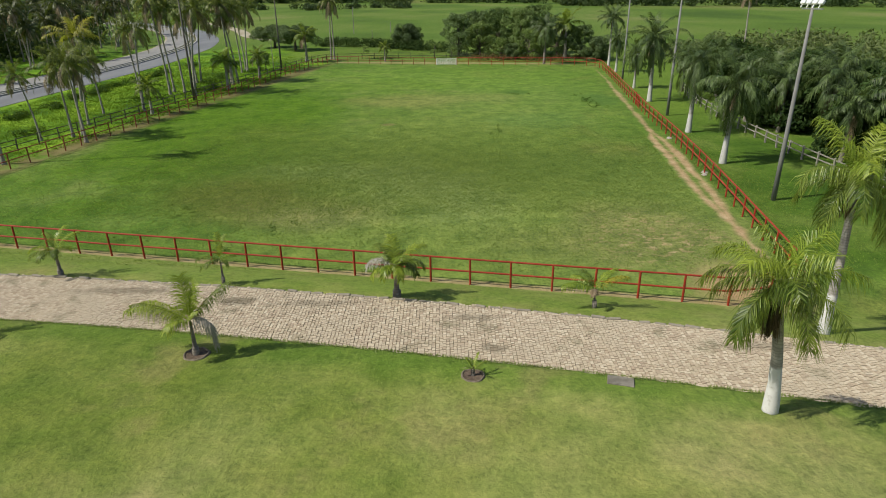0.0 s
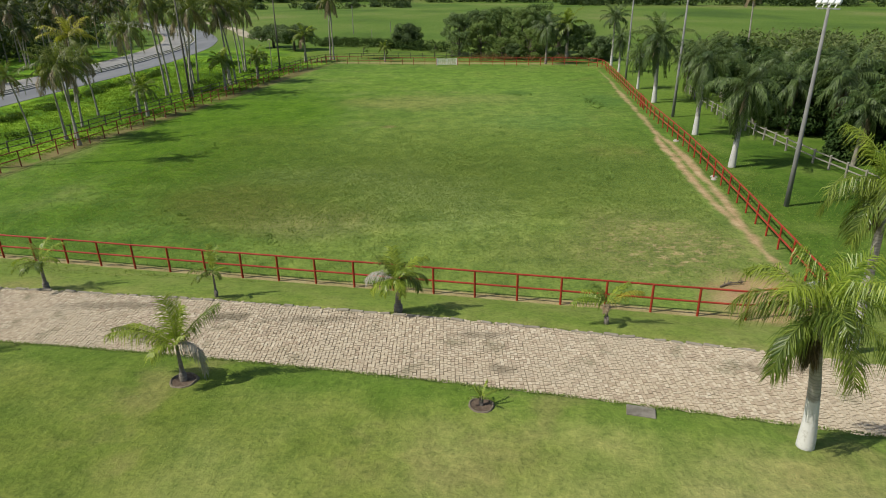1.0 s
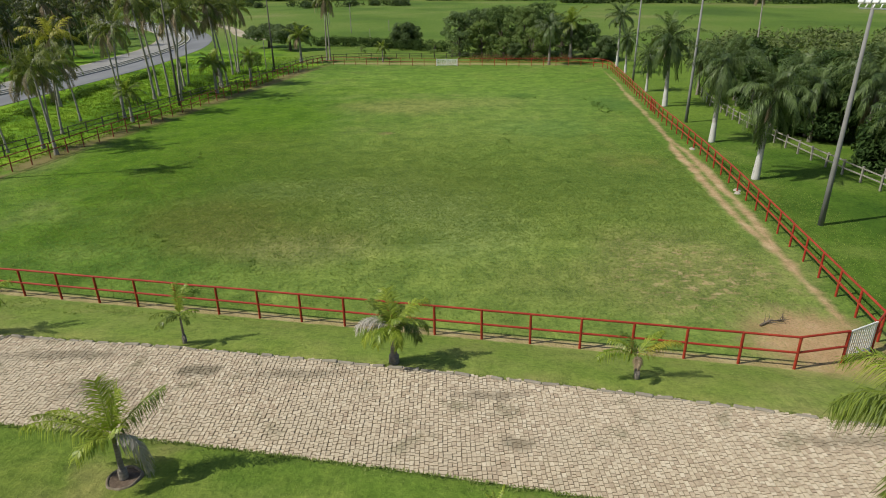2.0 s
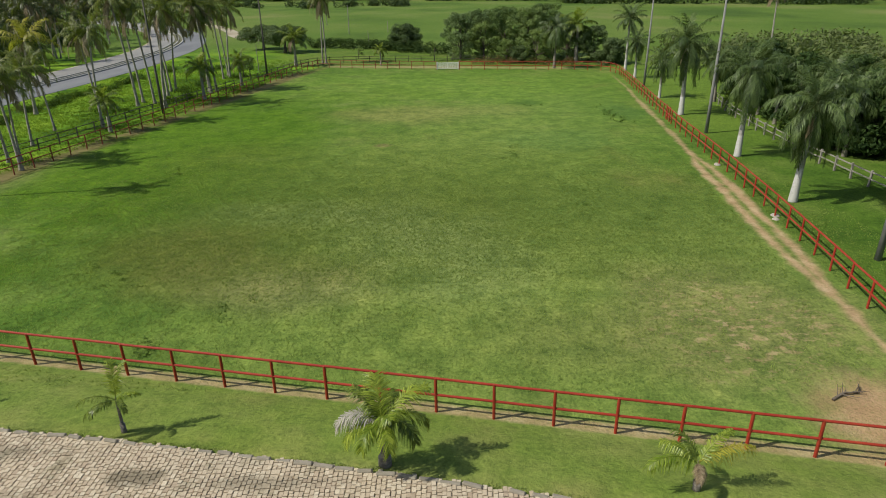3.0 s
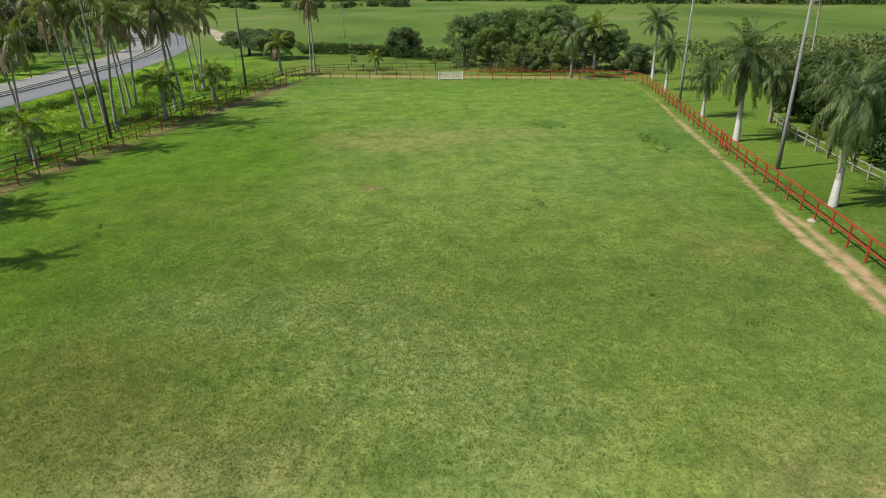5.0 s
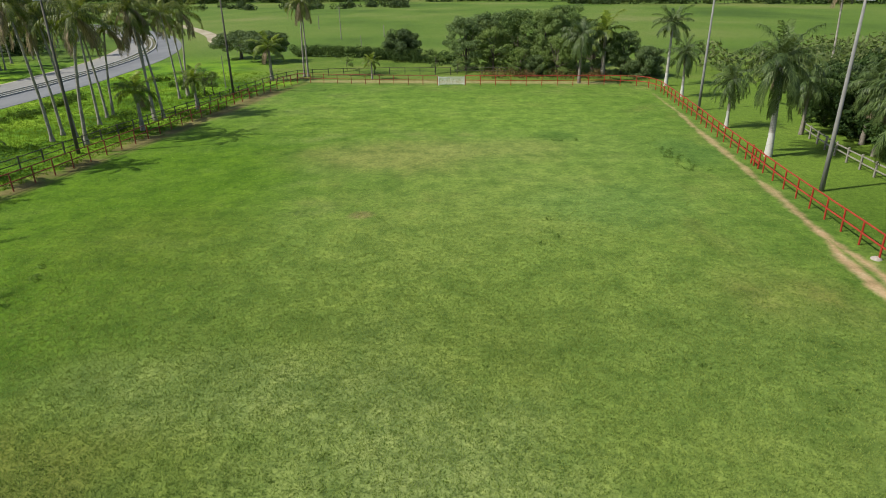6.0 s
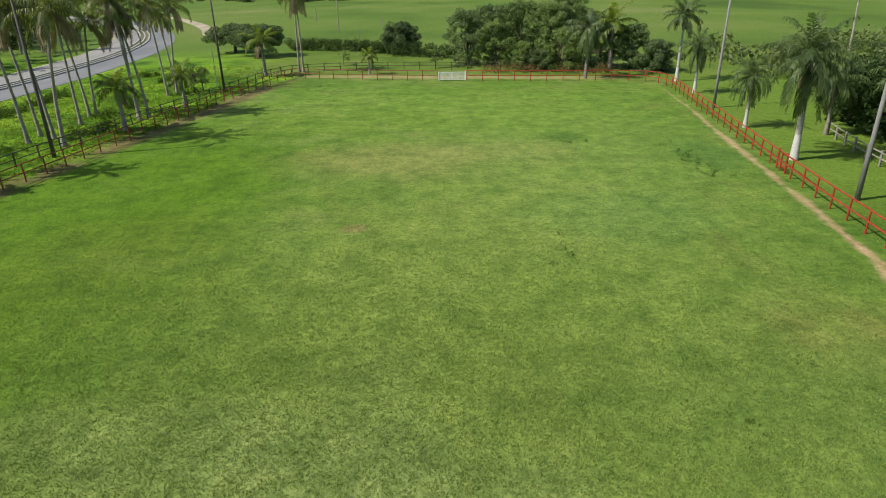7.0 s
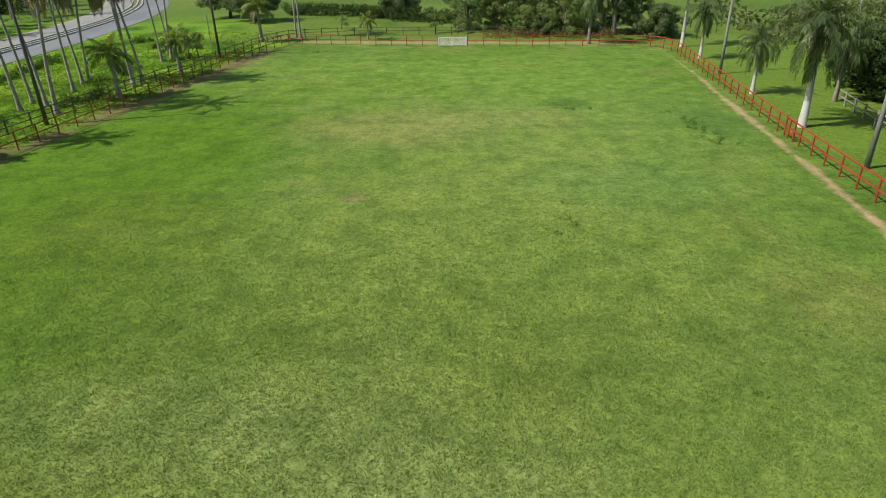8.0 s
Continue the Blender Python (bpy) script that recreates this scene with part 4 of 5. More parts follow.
# the row of royal palms beyond the right fence
row_a = royal_palm(31, 6.0, 0.235, 3.75, 36, "trunk_white_low", "royal palm with limewashed foot beyond the red fence", leaf_mat="frond_dark", fresh=0, dead=0, skirt=1, pairs=48, leaf_w=0.045, low=-66, bend=(0.2, 0), hang=(1.2, 2.4), droop=(70, 120), leaf_len=0.8)
row_a.matrix_basis = spot(24.0, 57.7, 0)
row_b = royal_palm(32, 6.5, 0.235, 3.75, 36, "trunk_dull", "royal palm with a low limewashed foot beyond the red fence", leaf_mat="frond_dark", fresh=0, dead=0, skirt=1, pairs=48, leaf_w=0.045, low=-66, bend=(0.1, 0.2), hang=(1.2, 2.4), droop=(70, 120), leaf_len=0.8)
row_b.matrix_basis = spot(25.5, 69.5, 0)
for src, x, y, a, s in ((row_b, 27.2, 87.6, 80, 1.1), (row_a, 28.4, 98.6, 200, 0.72), (row_b, 30.6, 117.0, 140, 0.78)):
    copy_thing(src, spot(x, y, a, s))
star = royal_palm(35, 7.9, 0.21, 3.2, 24, "trunk_dull", "tall royal palm with an open star-shaped crown", leaf_mat="frond_dark", fresh=0, dead=0, skirt=1, pairs=52, leaf_w=0.05, low=-30, hang=(0.6, 1.3), droop=(60, 105), leaf_len=0.75)
star.matrix_basis = spot(31.6, 126.0, 30)
# young royal palms in the left rows
low_a = royal_palm(33, 3.0, 0.17, 2.1, 17, "trunk_coco", "small royal palm beside the wooden fence", leaf_mat="frond", fresh=2, dead=1, pairs=40, leaf_w=0.055, low=-30, leaf_len=0.55)
low_a.matrix_basis = spot(-33.6, 82.4, 0)
for x, y, a, s in ((-30.7, 102.0, 70, 1.25), (-29.2, 113.7, 160, 1.1), (-26.1, 137.6, 220, 1.55), (-10.4, 137.3, 30, 0.85), (25.8, 138.5, 100, 2.0)):
    copy_thing(low_a, spot(x, y, a, s))

# coconut palms along the left side
coco = [coconut_palm(41, 7.6, (-0.5, 0.3)), coconut_palm(42, 9.8, (0.4, 0.6)), coconut_palm(43, 6.0, (0.8, -0.3), yellow=10, label="coconut palm with yellowing young fronds"), coconut_palm(44, 10.2, (-0.6, -0.5)),
        coconut_palm(45, 8.8, (-1.0, 0.4))]
coco[0].matrix_basis = spot(-33.9, 68.0)
coco[1].matrix_basis = spot(-35.6, 84.8)
coco[2].matrix_basis = spot(-47.5, 92.8, 0, 1.38)
coco[3].matrix_basis = spot(-36.0, 99.0, 0, 1.12)
coco[4].matrix_basis = spot(-38.0, 109.3, 0, 1.1)
for k, x, y, a, s in ((0, -36.6, 70.6, 130, 0.93), (0, -38.1, 76.5, 250, 0.92), (0, -36.0, 71.3, 200, 0.88), (4, -38.9, 69.0, 30, 0.66), (0, -39.8, 83.2, 75, 0.86), (1, -36.3, 86.2, 110, 0.95),
                      (3, -37.4, 97.3, 20, 1.1), (1, -38.0, 100.2, 140, 1.15), (4, -33.4, 96.0, 210, 1.18), (1, -36.8, 105.2, 60, 1.15),
                      (4, -37.4, 109.6, 190, 1.02), (1, -31.5, 107.0, 100, 1.22), (3, -32.1, 108.0, 250, 0.95), (4, -31.2, 108.5, 20, 1.05), (3, -34.5, 121.8, 30, 0.95),
                      (1, -35.0, 125.8, 150, 1.0), (4, -34.0, 123.6, 270, 1.1), (3, -21.9, 141.9, 90, 1.02), (1, -21.2, 141.6, 220, 1.18)):
    copy_thing(coco[k], spot(x, y, a, s))
# a lone tall palm whose crown shades the field
lone = coconut_palm(49, 15.6, (0.5, -1.3), count=13, length=2.5, dead=2, label="very tall coconut palm with a small crown")
lone.matrix_basis = spot(-36.8, 60.0)
# the grove beyond the highway
grove = [coconut_palm(46, 8.5, (0.5, 0.3), count=18, pairs=15, leaf_w=0.15, leaf="frond_grove", dead=4), coconut_palm(47, 10.0, (-0.6, 0.4), count=18, pairs=15, leaf_w=0.15, leaf="frond_grove", dead=6), coconut_palm(48, 7.0, (0.8, -0.5), count=18, pairs=15, leaf_w=0.15, leaf="frond_grove", dead=3)]
for ob, (x, y) in zip(grove, ((-78, 100), (-84, 118), (-80, 136))):
    ob.matrix_basis = spot(x, y)
rg = random.Random(5)
for i in range(84):
    y = rg.uniform(85, 240)
    x = -75 - rg.random() ** 1.3 * 42 - max(0, y - 165) * 0.42
    copy_thing(grove[i % 3], spot(x, y, rg.uniform(0, 360), rg.uniform(1.0, 1.35)))


# ---- leafy trees ----
def leaf_cloud(rng, centers, radii, per, size, flat=0.75):
    """Leaves (pointed, folded quads) scattered through clumps; denser towards each clump's outside."""
    verts, faces = [], []
    allc = []
    for c, r in zip(centers, radii):
        n = int(per * (r ** 2))
        d = rng.normal(size=(n, 3))
        d /= np.linalg.norm(d, axis=1)[:, None]
        rr = r * rng.uniform(0.55, 1.08, size=(n, 1)) ** 0.7
        allc.append((c + d * rr * np.array([1, 1, flat]), d))
    pos_ = np.concatenate([a for a, _ in allc])
    nor = np.concatenate([b for _, b in allc])
    n = len(pos_)
    nor = nor + rng.normal(scale=0.55, size=(n, 3)) + np.array([0, 0, 0.35])
    nor /= np.linalg.norm(nor, axis=1)[:, None]
    t1 = np.cross(nor, rng.normal(size=(n, 3)))
    t1 /= np.linalg.norm(t1, axis=1)[:, None]
    t2 = np.cross(nor, t1)
    s = size * rng.uniform(0.6, 1.3, size=(n, 1))
    quad = np.stack([pos_ - t1 * s, pos_ + t2 * s * 0.45 - nor * s * 0.15, pos_ + t1 * s, pos_ - t2 * s * 0.45 - nor * s * 0.15], axis=1).reshape(-1, 3)
    idx = np.arange(n * 4).reshape(-1, 4)
    return quad, idx


def leafy_tree(seed, height, spread, material, label, clumps=46, leaf=0.2, per=120, trunk_r=0.25, crown_from=0.25, category="tree", group="", flat=0.75, lump=(0.16, 0.30)):
    rnd, rng = random.Random(seed), np.random.default_rng(seed)
    p = thing("tree", pose(0, 0, 0), label, category, group)
    centers, radii = [], []
    lo = height * crown_from
    for i in range(clumps):
        a, u = rnd.uniform(0, 2 * math.pi), rnd.random()
        z = lo + (height - lo) * u ** 0.85
        w = spread * math.sin(math.pi * (0.12 + 0.80 * (z - lo) / (height - lo))) ** 0.6
        r = w * math.sqrt(rnd.random()) * rnd.uniform(0.75, 1.15)
        centers.append(np.array([math.cos(a) * r, math.sin(a) * r, z - 0.35]))
        radii.append(rnd.uniform(*lump) * spread)
    pieces = [tube([(0, 0, -0.1), (0.05, 0, lo * 0.5), (0.1, 0.05, lo + 0.5), (0.05, 0.1, height * 0.7)], [trunk_r * 1.4, trunk_r, trunk_r * 0.8, trunk_r * 0.25], 8)]
    part("trunk", mesh_of("trunk", *pieces[0], MAT["bark"], True), p)
    for c in centers[::max(1, clumps // 7)]:
        z0 = rnd.uniform(lo * 0.6, lo + 0.3 * (height - lo))
        v, f = tube([(0.05, 0.02, z0), (c[0] * 0.5, c[1] * 0.5, z0 * 0.45 + c[2] * 0.55), tuple(c)], [trunk_r * 0.45, trunk_r * 0.25, 0.03], 5, False)
        part("limb", mesh_of("limb", v, f, MAT["bark"], True), p)
    q, f = leaf_cloud(rng, centers, radii, per / max(0.3, np.mean(radii)), leaf, flat)
    part("crown", mesh_of("crown", q.tolist(), f.tolist(), MAT[material]), p)
    return p


oak = [leafy_tree(51, 8.5, 4.2, "leaf_dark", "dense dark green broadleaf tree", 120, 0.15, 190, 0.3, 0.06, lump=(0.10, 0.22)),
       leafy_tree(52, 9.5, 4.8, "leaf_mid", "dense green broadleaf tree", 140, 0.15, 190, 0.32, 0.06, lump=(0.09, 0.21)),
       leafy_tree(53, 7.0, 3.6, "leaf_light", "light green broadleaf tree with feathery leaves", 84, 0.14, 170, 0.22, 0.10, lump=(0.10, 0.22)),
       leafy_tree(54, 4.9, 3.8, "leaf_shade", "low round dark green tree in the hedge row", 60, 0.17, 230, 0.25, 0.03),
       leafy_tree(55, 5.6, 5.4, "leaf_shade", "wide spreading dark tree by the sandy track", 50, 0.24, 130, 0.3, 0.45, flat=0.5),
       leafy_tree(56, 3.6, 1.9, "leaf_light", "small thin pale green tree near the far fence", 22, 0.13, 90, 0.08, 0.35)]
oak[0].matrix_basis = spot(4.6, 147.0)
oak[1].matrix_basis = spot(13.2, 146.0, 40)
oak[2].matrix_basis = spot(9.0, 144.5, 10)
oak[3].matrix_basis = spot(-7.8, 166.5, 0, 1.1)
oak[4].matrix_basis = spot(-34.0, 163.5)
oak[5].matrix_basis = spot(-0.6, 144.2)
for k, x, y, a, s in ((1, 17.5, 144.5, 200, 1.0), (0, 9.0, 151.0, 90, 1.05), (2, 18.5, 138.0, 250, 0.85), (1, 21.5, 150.0, 300, 1.05), (0, 24.5, 140.5, 20, 0.9), (0, 29.0, 139.0, 130, 0.75),
                      (3, 31.5, 135.0, 50, 0.8), (3, 15.2, 139.0, 10, 0.55), (2, 13.0, 139.5, 70, 0.6), (4, -41.0, 172.0, 60, 0.95), (5, -16.0, 149.5, 80, 0.7), (5, -31.8, 123.6, 30, 1.15),
                      (5, -30.9, 124.6, 200, 0.9), (5, 3.0, 142.8, 60, 0.75)):
    copy_thing(oak[k], spot(x, y, a, s))
# dense low trees behind the weathered wooden fence
rt = random.Random(9)
dense = [leafy_tree(57, 5.6, 3.4, "leaf_thicket", "dense dark tree behind the weathered wooden fence", 46, 0.22, 125, 0.2, 0.03), leafy_tree(58, 6.4, 3.6, "leaf_thicket", "dense green tree behind the weathered wooden fence", 50, 0.22, 120, 0.2, 0.05),
         leafy_tree(59, 4.2, 3.0, "leaf_thicket", "low dark thicket behind the weathered wooden fence", 40, 0.2, 130, 0.15, 0.0)]
for ob, (x, y) in zip(dense, ((37.0, 70.0), (40.5, 56.0), (35.4, 60.0))):
    ob.matrix_basis = spot(x, y)
for i in range(46):
    y = rt.uniform(30, 102)
    x = 34.8 + 0.03 * abs(y - 66) + max(0, y - 84) * 0.25 + rt.random() ** 1.4 * 26
    copy_thing(dense[i % 3], spot(x, y, rt.uniform(0, 360), rt.uniform(0.85, 1.15)))
for x, y, a, s in ((38.8, 100.0, 20, 0.85), (41.5, 105.5, 130, 0.8), (44.0, 100.5, 250, 1.0), (41.0, 96.0, 300, 0.95), (46.0, 109.0, 60, 0.75), (48.5, 103.5, 200, 1.0), (38.6, 95.0, 90, 0.85)):
    copy_thing(dense[int(a) % 3], spot(x, y, a, s))
wild = royal_palm(34, 5.6, 0.2, 3.4, 28, "trunk_royal", "unkempt dark palm among the trees behind the fence", leaf_mat="frond_dark", fresh=0, dead=1, skirt=1, pairs=40, leaf_w=0.060, low=-60, hang=(1.1, 2.2), leaf_len=0.9)
wild.matrix_basis = spot(36.2, 64.5)
for x, y, a, s in ((20.35, 130.0, 60, 1.1), (34.0, 95.3, 10, 0.8), (34.5, 53.0, 60, 1.05), (39.5, 60.0, 190, 1.0), (33.2, 46.5, 90, 0.95), (37.0, 77.0, 30, 0.9), (35.5, 87.0, 240, 0.85), (33.6, 57.5, 140, 0.8), (34.2, 69.0, 20, 0.85), (33.4, 74.5, 200, 0.75), (34.8, 82.0, 300, 0.85), (36.5, 50.0, 220, 0.9), (38.5, 68.0, 80, 1.05), (33.0, 41.5, 10, 0.85), (37.5, 44.0, 160, 1.0), (40.5, 73.5, 260, 1.0), (37.0, 91.0, 100, 0.9)):
    copy_thing(wild, spot(x, y, a, s))
copy_thing(coco[1], spot(62.0, 139.0, 40, 1.35))


# ---- hedges, far woods (uncountable) ----
def stuff(name, q, f, material, label, category):
    ob = new(name, mesh_of(name, q.tolist(), f.tolist(), MAT[material]))
    return tagged(ob, label, category, kind="stuff")


def hedge():
    rng = np.random.default_rng(7)
    c, r = [], []
    for x, y in along([(-30, 176), (-14, 170), (-4, 160), (3, 156)], 0.9):
        for _ in range(5):
            rr = rng.uniform(0.6, 1.1)
            c.append(np.array([x + rng.normal() * 0.9, y + rng.normal() * 1.4, rng.uniform(0.3, 1.9)]))
            r.append(rr)
    q, f = leaf_cloud(rng, c, r, 120, 0.15)
    stuff("hedge", q, f, "leaf_thicket", "rough dark hedge row across the pasture", "hedge")


hedge()


def woods(name, spots, seed, size, leaf, per, material, label):
    rng = np.random.default_rng(seed)
    c, r = [], []
    for x, y, h in spots:
        base = hill(x, y)
        for k in range(4):
            rr = size * rng.uniform(0.5, 0.9)
            c.append(np.array([x + rng.normal() * size * 0.6, y + rng.normal() * size * 0.6, base + h * rng.uniform(0.25, 1.0)]))
            r.append(rr)
    q, f = leaf_cloud(rng, c, r, per, leaf, 0.9)
    stuff(name, q, f, material, label, "woods")


rw = random.Random(3)
belt = []
for i in range(900):
    x = rw.uniform(-420, 460)
    edge = 640 - 0.62 * max(x + 40, 0) - (60 if x > 90 else 0) + 40 * noise.noise(Vector((x / 90, 0, 3)))
    edge = max(edge, 300)
    y = edge + rw.random() ** 2 * 260
    belt.append((x, y, rw.uniform(5, 12)))
woods("far_woods", belt, 13, 6.0, 1.3, 1.6, "leaf_far", "dark belt of woods at the end of the pasture")
scrub, bushes = [], []
for i in range(46):
    x = rw.uniform(-300, -20)
    bushes.append((x, 470 + 80 * noise.noise(Vector((x / 60, 1, 0))) + rw.uniform(0, 40), rw.uniform(2, 4)))
for i in range(120):
    y = rw.uniform(104, 162)
    scrub.append((rw.uniform(42 + (y - 104) * 0.12, 130), y, rw.uniform(1.2, 3.2)))
woods("far_bushes", bushes, 21, 3.4, 0.8, 7, "leaf_far", "scattered dark bushes far out in the pasture")
woods("scrub", scrub, 14, 2.8, 0.5, 8, "leaf_scrub", "scattered scrub and bushes in the pasture")
left_wood = []
for i in range(300):
    y = rw.uniform(60, 330)
    left_wood.append((-88 - rw.random() * 80 - max(0, y - 180) * 0.7, y, rw.uniform(3, 11)))
woods("grove_backdrop", left_wood, 15, 5.0, 0.7, 5, "leaf_far", "dense dark woods behind the coconut grove")

# a broken line of dark low shrubs along the roadside ditch, and clumps by the wooden fence
shrubs = []
for cx, cy, n_, sx, sy in ((-48.9, 81.0, 12, 0.6, 1.6), (-48.6, 87.8, 9, 0.5, 1.2), (-49.6, 95.5, 12, 0.6, 1.8), (-49.2, 101.0, 14, 0.7, 1.8), (-49.8, 105.5, 8, 0.6, 1.4), (-48.6, 111.5, 14, 0.7, 2.0),
                           (-48.6, 118.5, 14, 0.7, 2.2), (-49.2, 123.5, 8, 0.6, 1.6), (-47.6, 132.5, 10, 0.8, 1.8), (-45.0, 140.0, 8, 0.9, 1.8), (-42.4, 72.2, 5, 0.6, 0.8),
                           (-34.0, 100.6, 10, 0.5, 1.0), (-33.2, 103.0, 8, 0.4, 1.0), (-35.8, 109.5, 7, 0.7, 1.4), (-35.6, 114.5, 8, 0.7, 1.4), (-32.3, 122.5, 6, 0.5, 1.2), (-39.8, 135.3, 6, 0.9, 1.6)):
    for _ in range(n_):
        shrubs.append((cx + rw.gauss(0, sx), cy + rw.gauss(0, sy), rw.uniform(0.15, 0.6)))
woods("verge_shrubs", shrubs, 16, 0.6, 0.11, 190, "leaf_verge", "low dark green shrubs in the rank roadside grass")

under = []
for i in range(90):
    x = rw.uniform(7, 27)
    under.append((x, 139.4 - 0.14 * x + rw.gauss(0, 1.1), rw.uniform(0.2, 1.3)))
woods("undergrowth", under, 18, 0.6, 0.12, 60, "leaf_rust", "reddish brown undergrowth below the far trees")

weeds = [(19.6 + rw.gauss(0, 0.5), rw.uniform(83, 94), rw.uniform(0.05, 0.2)) for i in range(26)]
for cx, cy, n_, sp in ((-11.8, 39.8, 7, 0.7), (-9.0, 43.5, 5, 0.8), (11.5, 94.0, 5, 0.9), (-15.5, 47.0, 5, 1.0), (6.5, 71.0, 4, 1.0), (13.0, 57.0, 5, 1.6), (-20.0, 66.0, 5, 1.4)):
    for _ in range(n_):
        weeds.append((cx + rw.gauss(0, sp), cy + rw.gauss(0, sp), rw.uniform(0.04, 0.14)))
woods("field_weeds", weeds, 19, 0.22, 0.055, 420, "leaf_weed", "low dark green weeds in the pasture turf")


def grass(name, spots_, seed, height, width, material, label, blades=5, reach=0.12):
    """Tufts of narrow blades at the given places."""
    rng = np.random.default_rng(seed)
    c = np.repeat(np.asarray(spots_), blades, axis=0)
    n_ = len(c)
    a_ = rng.uniform(0, 2 * math.pi, n_)
    r_ = reach * np.sqrt(rng.random(n_))
    bx_, by_ = c[:, 0] + np.cos(a_) * r_, c[:, 1] + np.sin(a_) * r_
    base = np.stack([bx_, by_, terrain(bx_, by_) - 0.01], 1)
    lean = rng.uniform(0, 2 * math.pi, n_)
    h_ = height * rng.uniform(0.5, 1.25, n_)
    tip = base + np.stack([np.cos(lean) * h_ * 0.7, np.sin(lean) * h_ * 0.7, h_], 1)
    w_ = np.stack([-np.sin(lean), np.cos(lean), np.zeros(n_)], 1) * (width * rng.uniform(0.6, 1.3, n_))[:, None]
    q = np.stack([base - w_, base + w_, tip], 1).reshape(-1, 3)
    stuff(name, q, np.arange(n_ * 3).reshape(-1, 3), material, label, "grass")


rgs = np.random.default_rng(31)


def clumped(count, x0, x1, y0, y1, mid, reach):
    """Random places that thin out evenly with the distance from mid; none on the lane, the soil track or past the fences."""
    px, py, pk = rgs.uniform(x0, x1, count), rgs.uniform(y0, y1, count), rgs.random(count)
    out = []
    for a_, b_, k_ in zip(px, py, pk):
        d_ = math.hypot((a_ - mid[0]) / reach[0], (b_ - mid[1]) / reach[1])
        if k_ > math.exp(-d_ * d_):
            continue
        if 4.3 < float(back_of_fence(a_, b_)) < 10.95 or abs(a_ - (13.36 + 0.1233 * b_)) < 1.0 or abs(b_ - near_line(a_)) < 0.5:
            continue
        out.append((a_, b_))
    return out


grass("field_grass", clumped(230000, -34, 26, 37, 100, (0, 54), (25, 17)), 32, 0.075, 0.017, "blade", "short tufted grass of the pasture", 4, 0.11)
grass("field_turf", clumped(170000, -24, 24, 46, 78, (0, 56), (22, 12)), 38, 0.06, 0.015, "blade", "dense short turf in the middle of the pasture", 4, 0.13)
grass("lawn_grass", clumped(15000, -22, 22, 14, 36, (0, 21), (16, 10)), 33, 0.035, 0.013, "blade_lawn", "short mown lawn grass", 4, 0.09)
edge_spots = []
for line, d_, x1_ in ((LANE_NEAR, -1.05, 34.0), (LANE_FAR, 0.20, 30.0)):
    for p_ in along([tuple(q_) for q_ in offset(line, d_)], 0.035):
        if -36 < p_.x < x1_ and noise.noise(Vector((p_.x * 0.9, p_.y * 0.9, d_))) > -0.35:
            edge_spots.append((p_.x, p_.y + rgs.normal() * 0.07))
grass("edge_grass", edge_spots, 36, 0.07, 0.016, "blade_lawn", "ragged grass creeping over the edges of the lane", 5, 0.09)
grass("rank_grass", [(a_, b_) for a_, b_ in clumped(24000, -54, -26, 60, 150, (-38, 98), (24, 44)) if a_ < -46.9 + 0.1865 * b_ - 0.3], 34, 0.19, 0.035, "blade_rank", "rank green roadside grass", 5, 0.3)

# ---- small things ----
def mound(name, x, y, r, h, material, label, category, seed=1):
    rnd = random.Random(seed)
    verts, faces = [(0, 0, h)], []
    n = 18
    for j, (fr, fz) in enumerate(((0.45, 0.95), (0.8, 0.6), (1.0, -0.02))):
        for i in range(n):
            a = 2 * math.pi * i / n
            k = 1 + 0.14 * noise.noise(Vector((math.cos(a) * 1.5, math.sin(a) * 1.5, seed + j)))
            verts.append((math.cos(a) * r * fr * k, math.sin(a) * r * fr * k, h * fz * rnd.uniform(0.8, 1.1)))
    for i in range(n):
        i2 = (i + 1) % n
        faces.append((0, 1 + i, 1 + i2))
        for j in range(2):
            faces.append((1 + j * n + i, 1 + (j + 1) * n + i, 1 + (j + 1) * n + i2, 1 + j * n + i2))
    ob = new(name, mesh_of(name, verts, faces, material, True))
    ob.matrix_basis = pose(x, y, float(terrain(x, y)))
    return tagged(ob, label, category)


def earth_ring(x, y, r, label, seed):
    """A low rim of stony earth round a hollow of dark soil."""
    rnd = random.Random(seed)
    g = thing("earth_ring", pose(x, y, float(terrain(x, y)) + 0.01), label, "earth ring")
    n, verts, faces = 28, [], []
    rows = ((1.14, -0.02), (1.08, 0.03), (1.0, 0.05), (0.94, 0.035), (0.88, 0.0))
    for fr, fz in rows:
        for k in range(n):
            a_ = 2 * math.pi * k / n
            w_ = 1 + 0.10 * noise.noise(Vector((math.cos(a_) * 1.7, math.sin(a_) * 1.7, seed)))
            verts.append((math.cos(a_) * r * fr * w_, math.sin(a_) * r * fr * w_, fz * rnd.uniform(0.75, 1.2)))
    for q in range(len(rows) - 1):
        for k in range(n):
            k2 = (k + 1) % n
            faces.append((q * n + k, q * n + k2, (q + 1) * n + k2, (q + 1) * n + k))
    part("rim", mesh_of("rim", verts, faces, MAT["ring_earth"], True), g, "stony earth rim")
    hollow = [(0, 0, 0.015)] + [(math.cos(2 * math.pi * k / 20) * r * 0.93, math.sin(2 * math.pi * k / 20) * r * 0.93, 0.012 + rnd.uniform(0, 0.012)) for k in range(20)]
    part("soil", mesh_of("soil", hollow, [(0, 1 + k, 1 + (k + 1) % 20) for k in range(20)], MAT["mulch"], True), g, "dark damp soil")


